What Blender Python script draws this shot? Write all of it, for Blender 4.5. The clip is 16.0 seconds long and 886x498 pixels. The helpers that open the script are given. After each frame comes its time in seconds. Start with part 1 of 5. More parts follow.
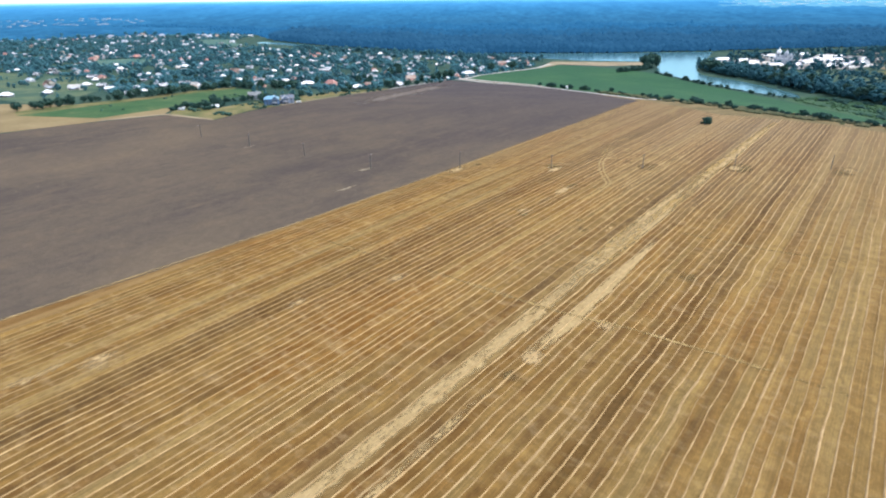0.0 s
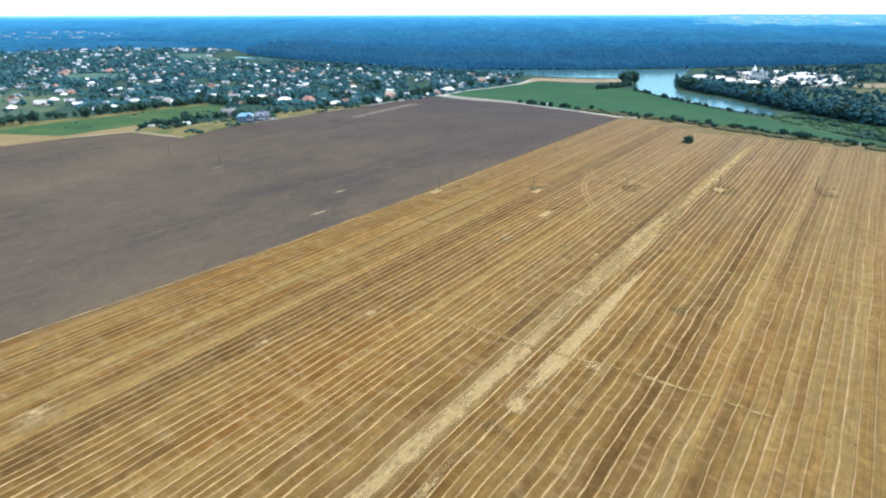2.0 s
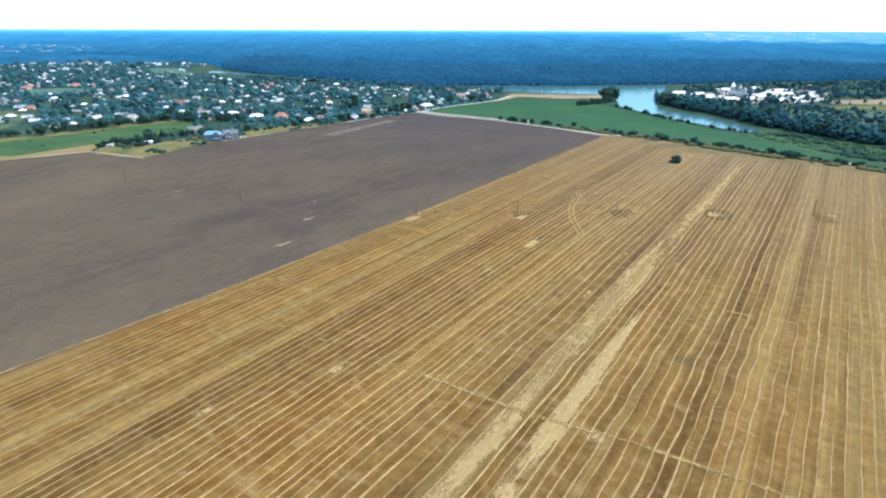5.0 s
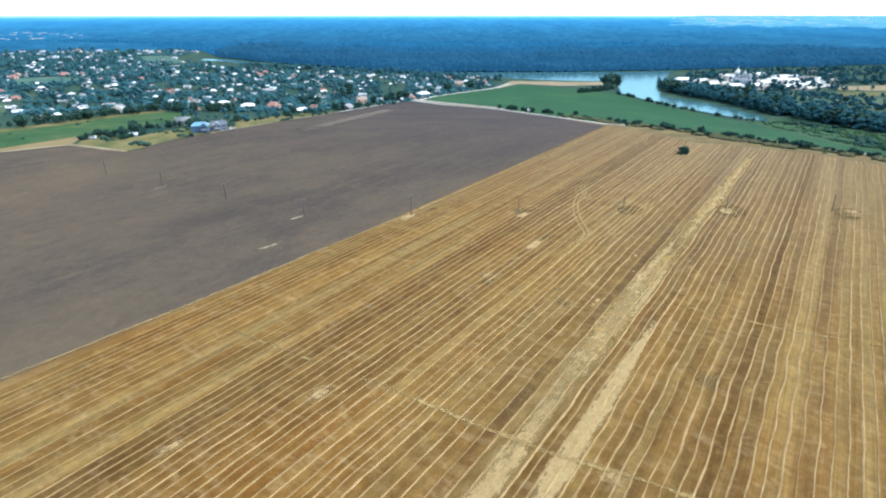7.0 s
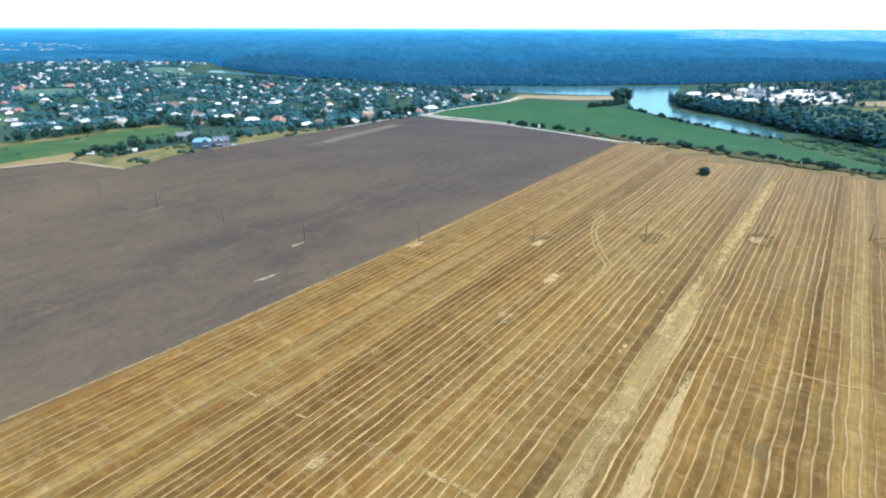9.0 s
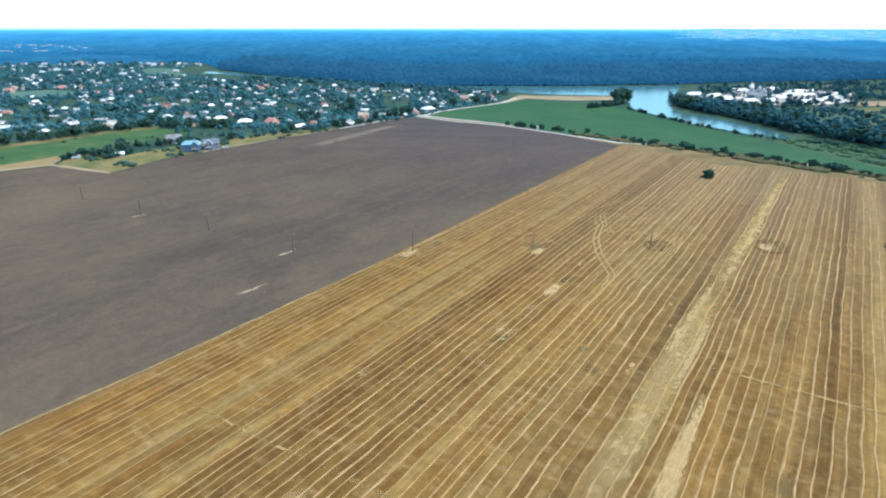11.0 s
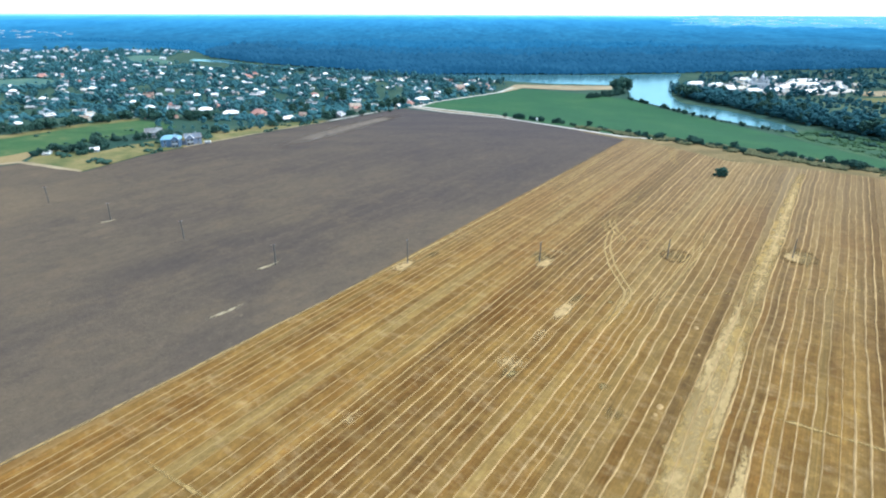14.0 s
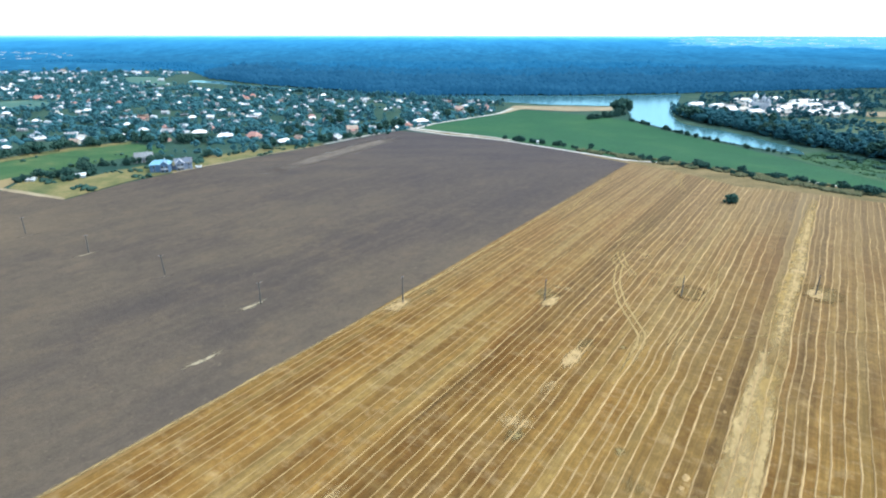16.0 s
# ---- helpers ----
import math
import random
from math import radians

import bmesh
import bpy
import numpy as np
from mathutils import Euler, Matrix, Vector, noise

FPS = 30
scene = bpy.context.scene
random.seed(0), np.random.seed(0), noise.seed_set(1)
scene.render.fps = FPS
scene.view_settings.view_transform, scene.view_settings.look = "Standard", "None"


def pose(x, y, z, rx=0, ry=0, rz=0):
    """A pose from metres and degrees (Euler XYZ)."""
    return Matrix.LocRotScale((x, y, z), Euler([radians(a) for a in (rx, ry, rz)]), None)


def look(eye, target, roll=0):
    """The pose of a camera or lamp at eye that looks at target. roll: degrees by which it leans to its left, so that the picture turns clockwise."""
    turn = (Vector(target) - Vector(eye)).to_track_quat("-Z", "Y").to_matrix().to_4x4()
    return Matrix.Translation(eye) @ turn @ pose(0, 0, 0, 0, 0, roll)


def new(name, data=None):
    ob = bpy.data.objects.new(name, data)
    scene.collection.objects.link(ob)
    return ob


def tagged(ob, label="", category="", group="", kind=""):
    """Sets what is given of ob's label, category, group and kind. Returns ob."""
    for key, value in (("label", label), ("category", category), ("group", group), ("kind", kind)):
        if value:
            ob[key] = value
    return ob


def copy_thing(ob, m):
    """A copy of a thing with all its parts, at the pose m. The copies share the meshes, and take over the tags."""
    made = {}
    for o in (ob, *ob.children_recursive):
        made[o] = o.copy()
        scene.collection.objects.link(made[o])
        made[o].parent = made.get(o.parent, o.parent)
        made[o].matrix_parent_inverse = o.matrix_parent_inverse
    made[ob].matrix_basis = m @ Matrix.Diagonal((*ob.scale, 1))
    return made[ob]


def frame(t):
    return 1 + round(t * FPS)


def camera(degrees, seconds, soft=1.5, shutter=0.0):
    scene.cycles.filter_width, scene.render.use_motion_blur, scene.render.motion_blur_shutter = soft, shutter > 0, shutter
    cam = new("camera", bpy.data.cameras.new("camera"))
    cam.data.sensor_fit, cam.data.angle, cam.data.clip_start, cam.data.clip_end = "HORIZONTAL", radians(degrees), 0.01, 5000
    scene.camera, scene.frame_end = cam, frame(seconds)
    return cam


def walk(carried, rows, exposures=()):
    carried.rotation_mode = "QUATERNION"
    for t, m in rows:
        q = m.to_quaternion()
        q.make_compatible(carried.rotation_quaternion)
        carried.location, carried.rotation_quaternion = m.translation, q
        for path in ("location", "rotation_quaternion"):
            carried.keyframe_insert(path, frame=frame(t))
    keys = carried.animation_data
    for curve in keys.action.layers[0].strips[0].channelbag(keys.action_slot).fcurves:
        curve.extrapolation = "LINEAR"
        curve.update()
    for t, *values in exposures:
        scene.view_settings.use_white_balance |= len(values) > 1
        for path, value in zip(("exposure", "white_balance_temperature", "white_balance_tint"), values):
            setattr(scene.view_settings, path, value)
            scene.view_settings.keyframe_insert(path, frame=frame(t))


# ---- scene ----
cam = camera(76.1, 16.0, soft=2.1)
PATH = [
    (0, (-5.145, -24.61, 95.835), (-5.274, -22.788, 95.021), -0.6),
    (0.5, (-5.29, -21.928, 95.623), (-5.399, -20.1, 94.819), -0.3),
    (1, (-5.068, -18.516, 95.822), (-5.16, -16.684, 95.025), -0.2),
    (1.5, (-4.894, -14.569, 96.23), (-4.971, -12.731, 95.443), -0.2),
    (2, (-4.692, -10.191, 96.676), (-4.756, -8.347, 95.905), -0.1),
    (2.5, (-4.432, -5.699, 97.026), (-4.483, -3.847, 96.273), 0.1),
    (3, (-4.174, -1.312, 97.272), (-4.21, 0.548, 96.538), 0.2),
    (3.5, (-4.205, 2.927, 97.226), (-4.228, 4.792, 96.504), 0.4),
    (4, (-4.505, 7.223, 96.961), (-4.512, 9.09, 96.242), 0.5),
    (6.5, (-2.802, 30.48, 95.402), (-2.794, 32.33, 94.644), 0.1),
    (7, (-2.825, 35.08, 95.558), (-2.818, 36.927, 94.79), 0.0),
    (7.5, (-3.35, 39.782, 95.893), (-3.339, 41.627, 95.12), 0.0),
    (8, (-3.802, 44.903, 96.388), (-3.797, 46.749, 95.618), 0.1),
    (8.5, (-4.345, 50.34, 96.909), (-4.348, 52.192, 96.155), 0.1),
    (9, (-4.875, 55.381, 97.226), (-4.887, 57.242, 96.492), 0.2),
    (11.5, (-3.109, 71.628, 95.856), (-3.113, 73.489, 95.124), 0.0),
    (12, (-3.046, 75.173, 95.963), (-3.044, 77.03, 95.221), 0.0),
    (12.5, (-3.283, 79.38, 96.144), (-3.277, 81.233, 95.39), 0.0),
    (13, (-4.021, 84.222, 96.248), (-4.009, 86.069, 95.482), 0.1),
    (13.5, (-4.82, 89.397, 96.332), (-4.803, 91.241, 95.558), 0.2),
    (14, (-5.033, 94.307, 96.491), (-5.019, 96.152, 95.72), 0.2),
    (14.5, (-4.789, 98.86, 96.771), (-4.776, 100.711, 96.013), 0.2),
    (15, (-4.418, 103.284, 97.121), (-4.406, 105.142, 96.38), 0.1),
    (15.5, (-4.253, 107.646, 97.325), (-4.24, 109.51, 96.6), 0.1),
    (16, (-4.294, 111.914, 97.367), (-4.278, 113.783, 96.655), 0.1),
]
EXPOSURES = [(0, 1.28, 6400, 12), (1.5, 1.30, 6290, 7), (3, 1.30, 6190, 5), (6.5, 1.27, 6130, 4), (9, 1.41, 6080, 3), (11.5, 1.25, 6080, 3), (12.5, 1.25, 6080, 2), (14, 1.43, 6050, 1), (16, 1.45, 6050, 1)]
walk(cam, [(t, look(eye, target, roll)) for t, eye, target, roll in PATH], EXPOSURES)

# ---- daylight ----
SUN_EL, SUN_AZ = 60, 88          # degrees above the horizon; degrees clockwise from +y
sky = bpy.data.worlds.new("sky")
scene.world = sky
sky.use_nodes = True
sky_tex = sky.node_tree.nodes.new("ShaderNodeTexSky")
sky_tex.sky_type, sky_tex.sun_disc = "NISHITA", False
sky_tex.sun_elevation, sky_tex.sun_rotation = radians(SUN_EL), radians(SUN_AZ)
sky_tex.air_density, sky_tex.dust_density, sky_tex.ozone_density = 1.0, 0.6, 1.5
sky_bg = sky.node_tree.nodes["Background"]
sky_bg.inputs["Strength"].default_value = 0.15
veil = sky.node_tree.nodes.new("ShaderNodeHueSaturation")      # a hazy, nearly white summer sky
veil.inputs["Saturation"].default_value = 0.66
sky.node_tree.links.new(sky_tex.outputs[0], veil.inputs["Color"])
sky.node_tree.links.new(veil.outputs[0], sky_bg.inputs["Color"])
sun_data = bpy.data.lights.new("sun", "SUN")
sun_data.energy, sun_data.angle, sun_data.color = 2.0, radians(0.5), (1.0, 0.945, 0.85)
sun = new("sun", sun_data)
sun_to = Vector((math.sin(radians(SUN_AZ)) * math.cos(radians(SUN_EL)), math.cos(radians(SUN_AZ)) * math.cos(radians(SUN_EL)), math.sin(radians(SUN_EL))))
sun.matrix_world = look(sun_to * 300, (0, 0, 0))


# ---- materials ----
class Nodes:
    """A small writer of node trees."""

    def __init__(self, name, rough=0.9, metal=0.0, spec=0.2):
        self.mat = bpy.data.materials.new(name)
        self.mat.use_nodes = True
        self.tree = self.mat.node_tree
        self.bsdf = self.tree.nodes["Principled BSDF"]
        self.bsdf.inputs["Roughness"].default_value = rough
        self.bsdf.inputs["Metallic"].default_value = metal
        self.bsdf.inputs["Specular IOR Level"].default_value = spec
        self.coord = self.tree.nodes.new("ShaderNodeTexCoord").outputs["Object"]

    def put(self, kind, **values):
        node = self.tree.nodes.new(kind)
        for key, value in values.items():
            node.inputs[key.replace("_", " ")].default_value = value
        return node

    def link(self, a, b):
        self.tree.links.new(a, b)

    def scaled(self, scale, shift=(0, 0, 0), source=None):
        node = self.put("ShaderNodeMapping", Scale=scale, Location=shift)
        self.link(source or self.coord, node.inputs["Vector"])
        return node.outputs[0]

    def noise(self, scale=(1, 1, 1), detail=4.0, rough=0.55, shift=(0, 0, 0), warp=0.0):
        node = self.put("ShaderNodeTexNoise", Scale=1.0, Detail=detail, Roughness=rough, Distortion=warp)
        self.link(self.scaled(scale, shift), node.inputs["Vector"])
        return node.outputs["Fac"]

    def ramp(self, fac, *stops):
        node = self.tree.nodes.new("ShaderNodeValToRGB")
        ramp = node.color_ramp
        while len(ramp.elements) < len(stops):
            ramp.elements.new(0.5)
        for el, (at, col) in zip(ramp.elements, stops):
            el.position, el.color = at, (*col, 1) if len(col) == 3 else col
        self.link(fac, node.inputs["Fac"])
        return node.outputs["Color"]

    def mix(self, fac, a, b, how="MIX"):
        node = self.tree.nodes.new("ShaderNodeMix")
        node.data_type, node.blend_type = "RGBA", how
        for value, socket in ((fac, node.inputs["Factor"]), (a, node.inputs[6]), (b, node.inputs[7])):
            if isinstance(value, (int, float)):
                socket.default_value = value
            elif isinstance(value, tuple):
                socket.default_value = (*value, 1)
            else:
                self.link(value, socket)
        return node.outputs[2]

    def bump(self, height, distance, strength=1.0):
        node = self.put("ShaderNodeBump", Strength=strength, Distance=distance)
        self.link(height, node.inputs["Height"])
        self.link(node.outputs[0], self.bsdf.inputs["Normal"])

    def random(self):
        return self.tree.nodes.new("ShaderNodeObjectInfo").outputs["Random"]

    def island(self):
        return self.tree.nodes.new("ShaderNodeNewGeometry").outputs["Random Per Island"]

    def done(self, colour):
        if isinstance(colour, tuple):
            self.bsdf.inputs["Base Color"].default_value = (*colour, 1)
        else:
            self.link(colour, self.bsdf.inputs["Base Color"])
        return self.mat


def stubble_material():
    """Harvested wheat: swaths along y, each with its own tone, with pale chaff and bare soil."""
    n = Nodes("stubble", rough=0.95, spec=0.1)
    swath = n.noise((0.16, 0.006, 1), detail=2, rough=0.5)
    fine = n.noise((0.55, 0.02, 1), detail=3, rough=0.6, shift=(31, 5, 0))
    patch = n.noise((0.05, 0.035, 1), detail=5, rough=0.6, shift=(7, 3, 0))
    cross = n.noise((0.14, 0.11, 1), detail=3, rough=0.55, shift=(2, 40, 0))
    grain = n.noise((1.6, 0.9, 1), detail=4, rough=0.7)
    base = n.ramp(swath, (0.30, (0.115, 0.06, 0.017)), (0.47, (0.16, 0.088, 0.027)), (0.60, (0.21, 0.13, 0.048)), (0.78, (0.26, 0.18, 0.075)))
    base = n.mix(n.ramp(fine, (0.42, (0, 0, 0)), (0.66, (0.75, 0.75, 0.75))), base, (0.12, 0.062, 0.017))
    base = n.mix(n.ramp(patch, (0.42, (0, 0, 0)), (0.72, (0.55, 0.55, 0.55))), base, (0.25, 0.17, 0.07))
    base = n.mix(n.ramp(cross, (0.52, (0, 0, 0)), (0.72, (0.6, 0.6, 0.6))), base, (0.25, 0.165, 0.07))
    base = n.mix(0.45, base, n.ramp(grain, (0.3, (0.45, 0.45, 0.45)), (0.7, (1.0, 1.0, 1.0))), "MULTIPLY")
    n.bump(grain, 0.25, 0.6)
    return n.done(base)


def straw_material(name, a, b, c):
    n = Nodes(name, rough=0.85, spec=0.2)
    grain = n.noise((1.2, 0.25, 1), detail=5, rough=0.65)
    n.bump(n.noise((5, 3, 5), detail=3), 0.12, 0.6)
    return n.done(n.mix(0.75, n.ramp(grain, (0.3, a), (0.5, b), (0.72, c)), n.ramp(n.random(), (0.0, (0.76, 0.74, 0.70)), (0.6, (0.97, 0.96, 0.95)), (1.0, (1.15, 1.13, 1.10))), "MULTIPLY"))


def soil_material():
    n = Nodes("ploughed_soil", rough=1.0, spec=0.05)
    broad = n.noise((0.012, 0.007, 1), detail=4, rough=0.6)
    streak = n.noise((0.20, 0.010, 1), detail=4, rough=0.6, shift=(4, 9, 0))
    blot = n.noise((0.07, 0.05, 1), detail=7, rough=0.72, shift=(14, 2, 0))
    grain = n.noise((0.9, 0.8, 1), detail=6, rough=0.75)
    base = n.ramp(broad, (0.34, (0.068, 0.057, 0.050)), (0.50, (0.092, 0.075, 0.058)), (0.66, (0.118, 0.093, 0.066)))
    base = n.mix(n.ramp(streak, (0.45, (0, 0, 0)), (0.75, (0.42, 0.42, 0.42))), base, (0.120, 0.092, 0.070))
    base = n.mix(n.ramp(blot, (0.52, (0, 0, 0)), (0.72, (0.5, 0.5, 0.5))), base, (0.142, 0.106, 0.070))
    base = n.mix(n.ramp(blot, (0.25, (0.5, 0.5, 0.5)), (0.42, (0, 0, 0))), base, (0.058, 0.048, 0.048))
    place = n.put("ShaderNodeSeparateXYZ")
    n.link(n.coord, place.inputs[0])
    soil_haze = n.put("ShaderNodeMapRange", From_Min=-300.0, From_Max=10.0, To_Max=0.70)     # distance haze in the soil colour: darker and bluer towards the road
    n.link(place.outputs["Y"], soil_haze.inputs["Value"])
    base = n.mix(soil_haze.outputs[0], base, (0.056, 0.051, 0.060))
    lump = n.noise((0.28, 0.22, 1), detail=6, rough=0.7, shift=(3, 17, 0))
    base = n.mix(0.42, base, n.ramp(lump, (0.3, (0.66, 0.66, 0.68)), (0.7, (1.25, 1.2, 1.15))), "MULTIPLY")
    clods = n.noise((0.55, 0.45, 1), detail=3, rough=0.5, shift=(27, 3, 0))
    base = n.mix(n.ramp(clods, (0.66, (0, 0, 0)), (0.80, (0.6, 0.6, 0.6))), base, (0.170, 0.135, 0.100))
    base = n.mix(0.4, base, n.ramp(grain, (0.3, (0.5, 0.5, 0.5)), (0.7, (1.05, 1.05, 1.05))), "MULTIPLY")
    n.bump(grain, 0.5, 0.8)
    return n.done(base)


def cover_material(name, stops, scale, bump=0.4, grain=0.6):
    """Grass, crops and the like: a colour ramp over broad noise with finer grain."""
    n = Nodes(name, rough=0.95, spec=0.1)
    broad = n.noise((scale, scale, scale), detail=6, rough=0.62)
    fine = n.noise((grain, grain, grain), detail=4, rough=0.7, shift=(5, 5, 5))
    base = n.ramp(broad, *stops)
    base = n.mix(0.4, base, n.ramp(fine, (0.3, (0.5, 0.5, 0.5)), (0.7, (1.1, 1.1, 1.1))), "MULTIPLY")
    n.bump(fine, bump, 0.7)
    return n.done(base)


def leaf_material(name, dark, mid, light, haze_sheen=0.0, thinness=0.22, relief=0.5, haze_glow=None):
    """Leaves: light passes through them, and a faint blue sheen stands in for haze."""
    n = Nodes(name, rough=0.9, spec=0.0)
    tone = n.ramp(n.island(), (0.0, dark), (0.5, mid), (1.0, light))
    tone = n.mix(n.ramp(n.random(), (0.0, (0.0, 0.0, 0.0)), (1.0, (0.45, 0.45, 0.45))), tone, light)
    grain = n.noise((1.3, 1.3, 1.3), detail=3)
    n.bump(grain, relief, 0.6)
    tone = n.mix(0.4, tone, n.ramp(grain, (0.3, (0.45, 0.45, 0.45)), (0.7, (1.1, 1.1, 1.1))), "MULTIPLY")
    n.bsdf.inputs["Sheen Weight"].default_value = haze_sheen
    n.bsdf.inputs["Sheen Roughness"].default_value = 0.7
    n.bsdf.inputs["Sheen Tint"].default_value = (0.42, 0.72, 1.0, 1.0)
    if haze_glow:
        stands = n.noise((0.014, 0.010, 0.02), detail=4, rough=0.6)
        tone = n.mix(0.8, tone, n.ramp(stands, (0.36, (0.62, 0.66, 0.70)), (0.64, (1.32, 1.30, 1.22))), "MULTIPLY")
    if haze_glow:                          # haze before the far woods, painted as a blue glow
        n.bsdf.inputs["Emission Color"].default_value = (*haze_glow, 1)
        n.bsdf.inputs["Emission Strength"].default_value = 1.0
    n.done(tone)
    thin = n.put("ShaderNodeBsdfTranslucent")
    n.link(tone, thin.inputs["Color"])
    both = n.put("ShaderNodeMixShader", Fac=thinness)
    n.link(n.bsdf.outputs[0], both.inputs[1])
    n.link(thin.outputs[0], both.inputs[2])
    n.link(both.outputs[0], n.tree.nodes["Material Output"].inputs["Surface"])
    return n.mat


def plain_material(name, colour, rough=0.7, metal=0.0, spec=0.3, wear=0.25, scale=0.6):
    n = Nodes(name, rough, metal, spec)
    dark = tuple(v * (1 - wear) for v in colour)
    tone = n.ramp(n.noise((scale, scale, scale), detail=5, rough=0.65), (0.35, dark), (0.65, colour))
    return n.done(n.mix(n.ramp(n.random(), (0, (0, 0, 0)), (1, (0.35, 0.35, 0.35))), tone, dark))


def water_material():
    """Turbid green river water: a bright, slightly rippled mirror over a milky body."""
    n = Nodes("river_water", rough=0.9, spec=0.0)
    ripple = n.put("ShaderNodeBump", Strength=0.12, Distance=0.2)
    n.link(n.noise((0.10, 0.3, 1), detail=4), ripple.inputs["Height"])
    n.done(n.ramp(n.noise((0.006, 0.006, 1), detail=3), (0.3, (0.055, 0.150, 0.165)), (0.7, (0.080, 0.185, 0.190))))
    gloss = n.put("ShaderNodeBsdfGlossy", Color=(0.36, 0.55, 0.64, 1), Roughness=0.15)
    n.link(ripple.outputs[0], gloss.inputs["Normal"])
    both = n.put("ShaderNodeMixShader", Fac=0.62)
    n.link(n.bsdf.outputs[0], both.inputs[1])
    n.link(gloss.outputs[0], both.inputs[2])
    n.link(both.outputs[0], n.tree.nodes["Material Output"].inputs["Surface"])
    return n.mat


def distance_material(name, dark, light, glows):
    """The wooded distance, plain and far off, with its haze painted as a glow by height."""
    n = Nodes(name, rough=1.0, spec=0.0)
    tone = n.noise((0.004, 0.0025, 0.01), detail=6, rough=0.65)
    n.bump(n.noise((0.03, 0.03, 0.03), detail=4), 6, 0.7)
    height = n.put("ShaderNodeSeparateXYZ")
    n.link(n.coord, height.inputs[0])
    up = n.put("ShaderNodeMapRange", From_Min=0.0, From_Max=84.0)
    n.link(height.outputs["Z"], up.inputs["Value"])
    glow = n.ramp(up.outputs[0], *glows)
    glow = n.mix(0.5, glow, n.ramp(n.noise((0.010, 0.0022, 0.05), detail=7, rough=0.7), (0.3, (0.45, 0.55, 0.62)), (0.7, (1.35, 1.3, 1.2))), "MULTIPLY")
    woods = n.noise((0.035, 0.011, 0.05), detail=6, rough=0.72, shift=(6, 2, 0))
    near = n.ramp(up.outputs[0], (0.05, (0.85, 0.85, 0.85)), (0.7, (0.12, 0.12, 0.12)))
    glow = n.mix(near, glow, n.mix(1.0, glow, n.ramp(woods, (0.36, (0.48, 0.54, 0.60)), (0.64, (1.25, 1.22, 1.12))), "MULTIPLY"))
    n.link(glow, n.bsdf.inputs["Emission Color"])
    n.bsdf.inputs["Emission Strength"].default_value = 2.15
    return n.done(n.ramp(tone, (0.3, dark), (0.7, light)))


M_STUBBLE = stubble_material()
M_STRAW = straw_material("straw_rows", (0.214, 0.139, 0.058), (0.298, 0.203, 0.092), (0.392, 0.282, 0.144))
M_SOIL = soil_material()
# the blue of distance haze is mixed into this meadow green
M_GRASS = cover_material("meadow", ((0.30, (0.016, 0.046, 0.038)), (0.50, (0.026, 0.062, 0.046)), (0.64, (0.044, 0.080, 0.054)), (0.80, (0.085, 0.102, 0.062))), 0.018)
M_CROP = cover_material("green_crop", ((0.3, (0.018, 0.066, 0.032)), (0.5, (0.023, 0.080, 0.036)), (0.7, (0.040, 0.096, 0.040))), 0.012, 0.5, 0.3)
M_DRY = cover_material("dry_grass", ((0.3, (0.090, 0.082, 0.040)), (0.5, (0.145, 0.112, 0.054)), (0.7, (0.205, 0.155, 0.080))), 0.05)
M_LAWN = cover_material("yellow_grass", ((0.30, (0.055, 0.080, 0.032)), (0.45, (0.105, 0.112, 0.045)), (0.58, (0.175, 0.150, 0.066)), (0.75, (0.24, 0.19, 0.095))), 0.035)
# pasture and glade greens are also shifted blue for distance haze
M_PASTURE = cover_material("pasture", ((0.30, (0.030, 0.070, 0.052)), (0.46, (0.050, 0.092, 0.060)), (0.58, (0.085, 0.118, 0.066)), (0.75, (0.135, 0.140, 0.076))), 0.02, 0.3, 0.3)
M_GLADE = cover_material("haze_tinted_meadow", ((0.3, (0.046, 0.110, 0.098)), (0.5, (0.064, 0.132, 0.110)), (0.7, (0.098, 0.158, 0.116))), 0.02)
M_GARDEN = cover_material("garden_green", ((0.3, (0.022, 0.060, 0.026)), (0.45, (0.036, 0.088, 0.034)), (0.58, (0.055, 0.100, 0.040)), (0.75, (0.135, 0.140, 0.058))), 0.03, 0.4, 0.4)
M_REED = cover_material("reeds", ((0.30, (0.020, 0.058, 0.036)), (0.48, (0.030, 0.074, 0.040)), (0.62, (0.050, 0.096, 0.044)), (0.80, (0.090, 0.120, 0.060))), 0.03, 0.5, 0.35)
M_BEIGE = cover_material("mown_grass", ((0.3, (0.20, 0.160, 0.100)), (0.5, (0.26, 0.212, 0.138)), (0.7, (0.33, 0.275, 0.185))), 0.03)
M_TAN = cover_material("tan_stubble", ((0.3, (0.165, 0.128, 0.064)), (0.5, (0.21, 0.160, 0.080)), (0.7, (0.26, 0.205, 0.108))), 0.02)
M_ROAD = cover_material("dusty_road", ((0.3, (0.34, 0.33, 0.31)), (0.6, (0.47, 0.455, 0.43))), 0.1, 0.05)
M_WATER = water_material()
# blue distance haze painted as glow, paler towards the skyline
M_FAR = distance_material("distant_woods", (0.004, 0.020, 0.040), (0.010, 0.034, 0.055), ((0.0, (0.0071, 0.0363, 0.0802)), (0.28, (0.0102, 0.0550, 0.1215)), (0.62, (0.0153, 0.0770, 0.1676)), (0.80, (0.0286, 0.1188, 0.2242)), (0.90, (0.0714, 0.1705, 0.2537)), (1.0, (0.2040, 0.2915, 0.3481))))
